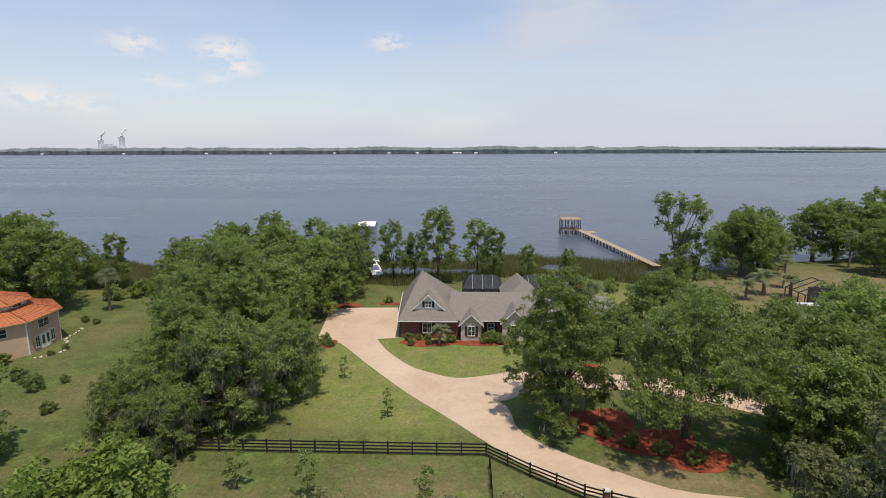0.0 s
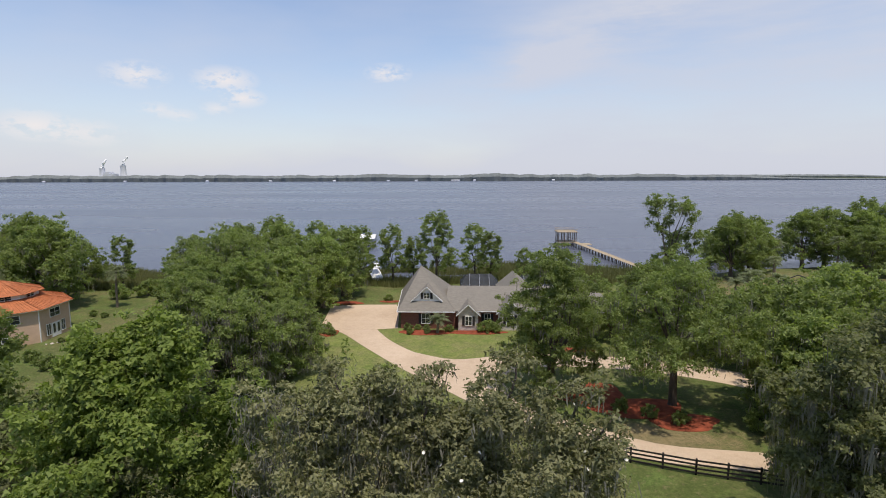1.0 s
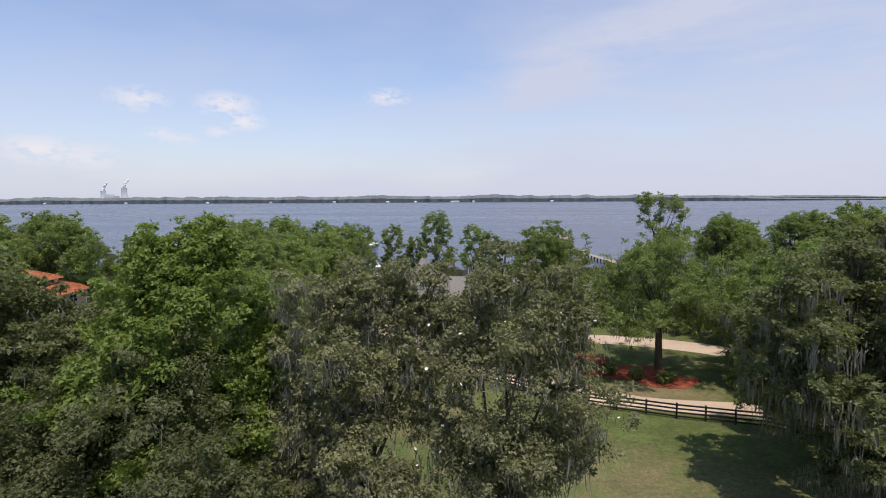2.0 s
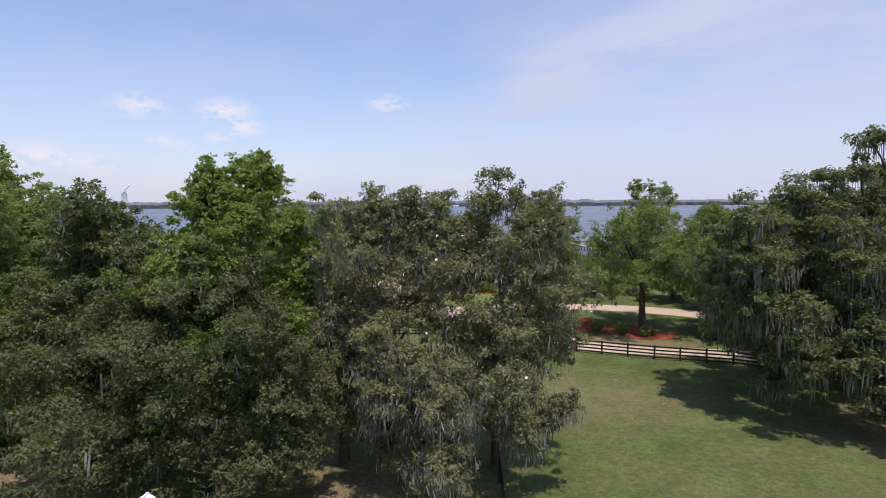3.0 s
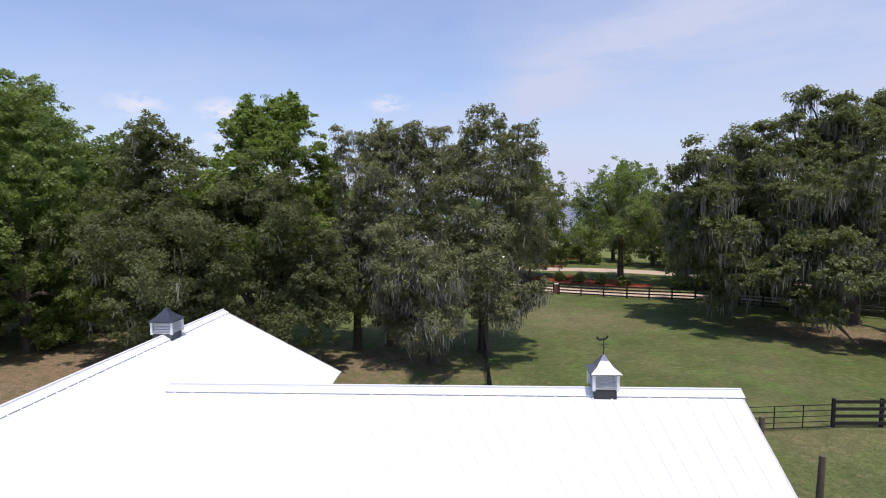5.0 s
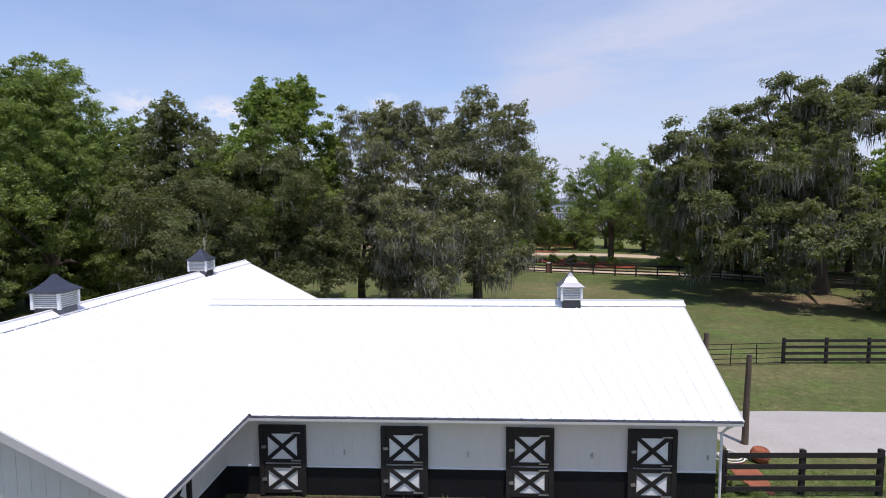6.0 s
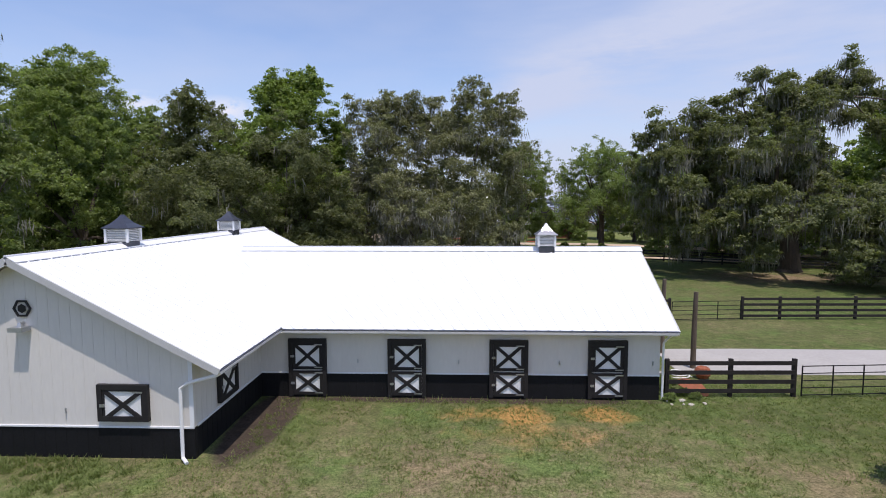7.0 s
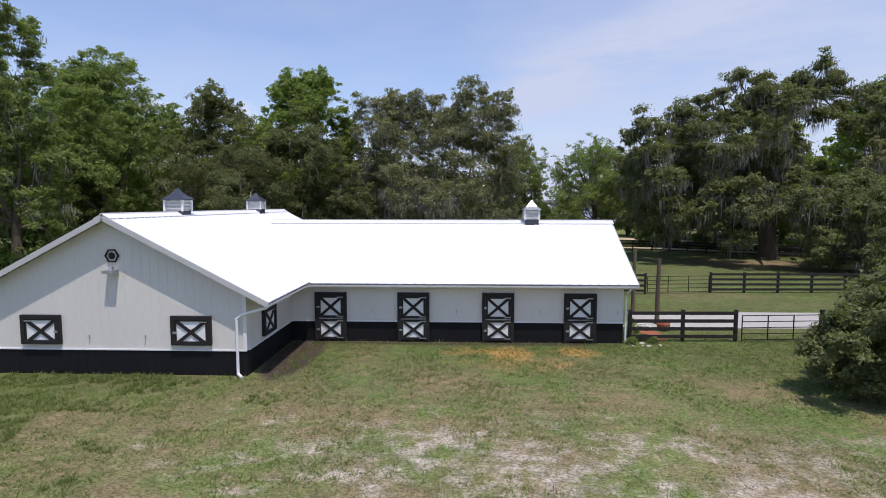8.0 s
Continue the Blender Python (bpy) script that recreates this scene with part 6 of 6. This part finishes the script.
small_shrub = place(make_tree("shrub", "clipped green shrub beside the house", 1.5, 1.9, 0.1, 16, 2000, 0.17, "leaf_mid", "dome", 0, 0.06, 31, category="shrub"), -10.2, 112.5, 0, 0.6)
for x, y, a, s in ((-8.6, 112.6, 30, 0.5), (-7.2, 112.6, 60, 0.5), (-3.6, 111.8, 80, 0.6), (-9.6, 110.4, 10, 0.5), (-7.0, 110.6, 10, 0.45), (2.2, 111.8, 140, 1.0), (3.6, 111.9, 220, 0.75), (9.8, 112, 50, 1.0), (12, 112, 140, 0.9), (-22.4, 110.6, 200, 0.8), (-21.4, 109.4, 130, 0.5),
                   (17.5, 82.2, 40, 0.7), (15.0, 83.6, 160, 0.7), (12.6, 85.4, 250, 0.65), (19.8, 80.6, 330, 0.7), (-25.5, 97.2, 50, 0.9), (-16, 132.3, 90, 0.7), (30, 78, 20, 1.3), (27, 80, 170, 1.1), (34, 76, 240, 1.4), (24, 141, 10, 1.2), (28, 143, 200, 1.3),
                   (-22.8, 91.5, 130, 1.7), (-48, 88, 20, 0.7), (-52, 96, 260, 0.5), (-45, 101, 100, 1.2), (-42.5, 92, 190, 1.1), (-61, 91, 30, 0.8), (-64.6, 100.8, 40, 0.9), (-60.6, 104.6, 10, 0.4), (-60.2, 107.2, 80, 0.45), (-58.6, 96.5, 20, 0.8), (-56.4, 95.2, 130, 0.6), (-66, 119.5, 50, 0.6), (-63.5, 118.6, 10, 0.5), (-54, 93.8, 220, 0.9), (22, 106, 60, 1.2), (27, 104, 160, 1.0), (33, 106, 280, 1.1), (-60, 132, 10, 1.8), (-56, 138, 90, 2.0), (-66, 136, 200, 1.7), (-70, 133, 300, 1.5),
                   (-37, 47, 40, 1.6), (-33, 39, 150, 1.8), (-31, 49.5, 230, 1.7), (-36, 43, 310, 2.0), (-24, 53, 80, 1.6), (-34, 54, 20, 2.0), (-41, 40, 120, 2.0), (-30, 57, 190, 2.2)):
    again(small_shrub, x, y, a, s)
sapling = place(make_tree("sapling", "young thin sapling on the lawn", 1.0, 3.0, 0.5, 14, 260, 0.13, "leaf_mid", "ragged", 0, 0.035, 33), -16.9, 98.5)
for x, y, a, s in ((-9.9, 88.6, 90, 1.1), (-23.8, 130.8, 170, 1.2), (7.4, 108, 20, 1.0), (-21.2, 75.5, 40, 1.5), (-14.5, 74, 200, 1.6), (-4.5, 73, 300, 1.4)):
    again(sapling, x, y, a, s)


# ---- barn yard clutter ----
def yard_clutter():
    bm = bmesh.new()
    sheet(bm, [(p[0], p[1]) for p in blob(8.85, 23.6, 0.4, 1.1, 8)], -0.04, 0.03)
    tagged(part("clay_patch", bm, M["rust_soil"]), "patch of red clay and mulch beside the barn corner", "soil patch")
    bm = bmesh.new()
    prof = [(0.05, 0.0), (0.2, 0.02), (0.3, 0.18), (0.31, 0.32), (0.24, 0.44), (0.2, 0.46), (0.16, 0.42)]
    rings = [[bm.verts.new((r * math.cos(a), r * math.sin(a), z)) for a in [k * math.tau / 14 for k in range(14)]] for r, z in prof]
    for r0, r1 in zip(rings, rings[1:]):
        for k in range(14):
            bm.faces.new((r0[k], r0[(k + 1) % 14], r1[(k + 1) % 14], r1[k]))
    bm.faces.new(rings[0][::-1])
    bm.faces.new(rings[-1])
    pot = part("clay_pot", bm, M["rust_soil"])
    pot.matrix_basis = pose(9.7, 24.7, 0.0)
    tagged(pot, "round brown clay pot beside the lane", "pot")
    bm = bmesh.new()
    pts = [(0.55 * math.cos(a) * (1 - 0.01 * k), 0.34 * math.sin(a), 0.03 + 0.004 * k) for k, a in enumerate([i * 0.3 for i in range(64)])]
    tube(bm, pts, [0.022] * len(pts), 6)
    hose = part("garden_hose", bm, M["white"])
    hose.matrix_basis = pose(8.75, 24.75, 0.0)
    tagged(hose, "coiled pale garden hose on the ground", "hose")
    bm = boxes((-0.5, 0.6, -0.12, 0.12, 0, 0.1))
    slab = part("concrete_step", bm, M["concrete"])
    slab.matrix_basis = pose(7.9, 25.2, 0.0, 0, 0, -15)
    tagged(slab, "pale concrete step at the barn corner", "step")
    rock = random.Random(9)
    for k in range(9):
        bm = bmesh.new()
        bmesh.ops.create_icosphere(bm, subdivisions=1, radius=rock.uniform(0.05, 0.12))
        for v in bm.verts:
            v.co *= rock.uniform(0.75, 1.2)
            v.co.z *= 0.6
        st = part("stone", bm, M["stone"])
        st.matrix_basis = pose(7.3 + rock.uniform(-0.15, 1.3), 21.95 + rock.uniform(-0.3, 0.3), 0.02)
        tagged(st, "small pale loose stone at the barn corner", "stone", "loose stones")


yard_clutter()
for x, y, s in ((7.4, 22.0, 0.17), (8.4, 22.2, 0.15), (7.75, 23.3, 0.3), (8.1, 22.6, 0.16)):
    again(small_shrub, x, y, 60 * s * 10, s, "low green weeds by the fence post")


# ---- grass, reeds ----
def blades(name, label, n, region, tall, wide, mat, seed, dens=None, lean=0.35, clump=0):
    """Upright grass blades as one joined piece; clump: blades to a tuft."""
    rng = np.random.default_rng(seed)
    x = rng.uniform(region[0], region[1], n)
    y = rng.uniform(region[2], region[3], n)
    if clump:
        k = rng.integers(0, n // clump, n)
        x, y = x[k] + rng.normal(0, 0.05, n), y[k] + rng.normal(0, 0.05, n)
    if dens:
        keep = np.array([dens(a, b, c) for a, b, c in zip(x, y, rng.uniform(0, 1, n))])
        x, y = x[keep], y[keep]
        n = len(x)
    z = np.array([min(0.0, ground_height(a, b)) for a, b in zip(x, y)])
    z = np.maximum(z, -0.6)
    h = tall * rng.uniform(0.45, 1.25, n)
    a = rng.uniform(0, math.tau, n)
    w = wide * rng.uniform(0.6, 1.3, n)
    dx, dy = np.cos(a) * w / 2, np.sin(a) * w / 2
    lx, ly = rng.normal(0, lean, n) * h, rng.normal(0, lean, n) * h
    v = np.stack([np.stack([x - dx, y - dy, z], 1), np.stack([x + dx, y + dy, z], 1), np.stack([x + lx, y + ly, z + h], 1)], 1).reshape(-1, 3)
    f = np.arange(3 * n).reshape(-1, 3)
    tagged(new(name, fast_mesh(name, v, f, M[mat])), label, "grass", kind="stuff")


def yard_density(x, y, u):
    if -17.5 < x < -6.5 and y > 16.9 or y > 21.9 and x < 7.3:
        return False
    p = noise.noise(Vector((x * 0.5, y * 0.5, 3))) + 0.6 * noise.noise(Vector((x * 1.9, y * 1.9, 7)))
    bare = math.exp(-((x - 3) / 9) ** 2 - ((y - 11.5) / 4) ** 2) * 0.5
    return u < 0.55 + 0.9 * p - bare


M["blade"] = leaf_mat("grass_blades", (0.092, 0.128, 0.032), (0.245, 0.285, 0.10), 0.4, 1.1)
blades("grass", "short rough grass of the barn yard", 260000, (-15, 18, 8.5, 24), 0.075, 0.022, "blade", 5, yard_density, 0.8, clump=9)
blades("weeds", "taller weeds along the barn wall", 5000, (-17, 7.2, 16.3, 22.0), 0.16, 0.03, "blade", 6, lambda x, y, u: (x < -7.3 and 16.6 < y < 17.05) or (x > -6.6 and 21.5 < y < 22.0))
blades("grass", "lush green tufts near the gable wall", 42000, (-17.5, -5.0, 8.5, 17.0), 0.13, 0.028, "blade", 8, lambda x, y, u: noise.noise(Vector((x * 0.35, y * 0.5, 11))) > -0.05 + 0.05 * (x + 11), 0.6, clump=22)
blades("reeds", "tall reeds in the shallow water", 130000, (-100, 56, 141, 184), 1.5, 0.15, "reed", 7,
       lambda x, y, u: (noise.noise(Vector((x * 0.07, y * 0.09, 1))) > (-0.32 if x > 2 else -0.12 if x > -46 else -0.6)) and -1.7 < ground_height(x, y) < -0.02, 0.14)


# ---- far shore ----
def far_shore():
    rng = np.random.default_rng(3)
    for name, x0, x1, y, base, vary in (("hazed_woods", -2760, 1750, 2410, 27, 9), ("hazed_woods", 1300, 3100, 3500, 22, 5)):
        n = 620
        xs = np.linspace(x0, x1, n)
        h = base + vary * np.array([noise.noise(Vector((x * 0.004, 5, 0))) + 0.55 * noise.noise(Vector((x * 0.02, 9, 0))) + 0.35 * noise.noise(Vector((x * 0.09, 2, 0))) for x in xs])
        h *= np.clip((x1 - xs) / 900, 0.25, 1)
        yy = y + 18 * np.array([noise.noise(Vector((x * 0.03, 1, 4))) for x in xs])
        v, f = [], []
        for i in range(n):
            v += [(xs[i], yy[i] - 12, -1), (xs[i], yy[i] - 14, h[i] * 0.55), (xs[i], yy[i], h[i]), (xs[i], yy[i] + 60, h[i] * 0.9), (xs[i], yy[i] + 120, 0)]
        for i in range(n - 1):
            for k in range(4):
                f.append((i * 5 + k, (i + 1) * 5 + k, (i + 1) * 5 + k + 1, i * 5 + k + 1))
        tagged(new(name, mesh_from(name, v, f, M["hazed_woods"])), "low line of woods on the far shore, greyed by painted haze", "woods", kind="stuff")
    rr = random.Random(12)
    for k in range(12):
        x = rr.uniform(-1900, 900)
        b = boxes((-6, 6, -4, 4, -1, 3))
        prism_roof(b, -6.5, 6.5, -4.5, 4.5, 3, 5.5, "x")
        o = part("far_house", b, M["haze_concrete"])
        o.matrix_basis = pose(x, 2385, 0.0)
        tagged(o, "small pale house on the far shore", "house", "far houses")


def cooling_tower(x, y, r, h):
    t = thing("cooling_tower", "pale concrete cooling tower with a white plume", "cooling tower", "cooling towers", (x, y, 0))
    bm = bmesh.new()
    rings = []
    for k in range(13):
        u = k / 12
        rad = r * (0.66 + 0.9 * (u - 0.75) ** 2)
        rings.append([bm.verts.new((rad * math.cos(a), rad * math.sin(a), h * u)) for a in [i * math.tau / 28 for i in range(28)]])
    for r0, r1 in zip(rings, rings[1:]):
        for i in range(28):
            bm.faces.new((r0[i], r0[(i + 1) % 28], r1[(i + 1) % 28], r1[i]))
    part("shell", bm, M["haze_concrete"], t)
    bm = bmesh.new()
    rng = random.Random(int(abs(x)))
    for k in range(16):
        u = k / 15
        m = Matrix.Translation((u * u * 40 + rng.uniform(-5, 5), rng.uniform(-5, 5), h + u * 62)) @ Matrix.Scale(r * rng.uniform(0.22, 0.4) * (1 - 0.4 * u), 4)
        bmesh.ops.create_icosphere(bm, subdivisions=2, radius=1, matrix=m)
    for f in bm.faces:
        f.smooth = True
    part("steam_plume", bm, M["steam"], t, "white steam plume")


far_shore()
cooling_tower(-2690, 3990, 27, 84)
cooling_tower(-2530, 3990, 28, 104)
pb = part("power_station", boxes((-40, 40, -30, 30, 0, 44), (-26, 8, -28, 28, 44, 56)), M["haze_concrete"])
pb.matrix_basis = pose(-2615, 3970, 0)
tagged(pb, "pale block of a distant power station", "power station")
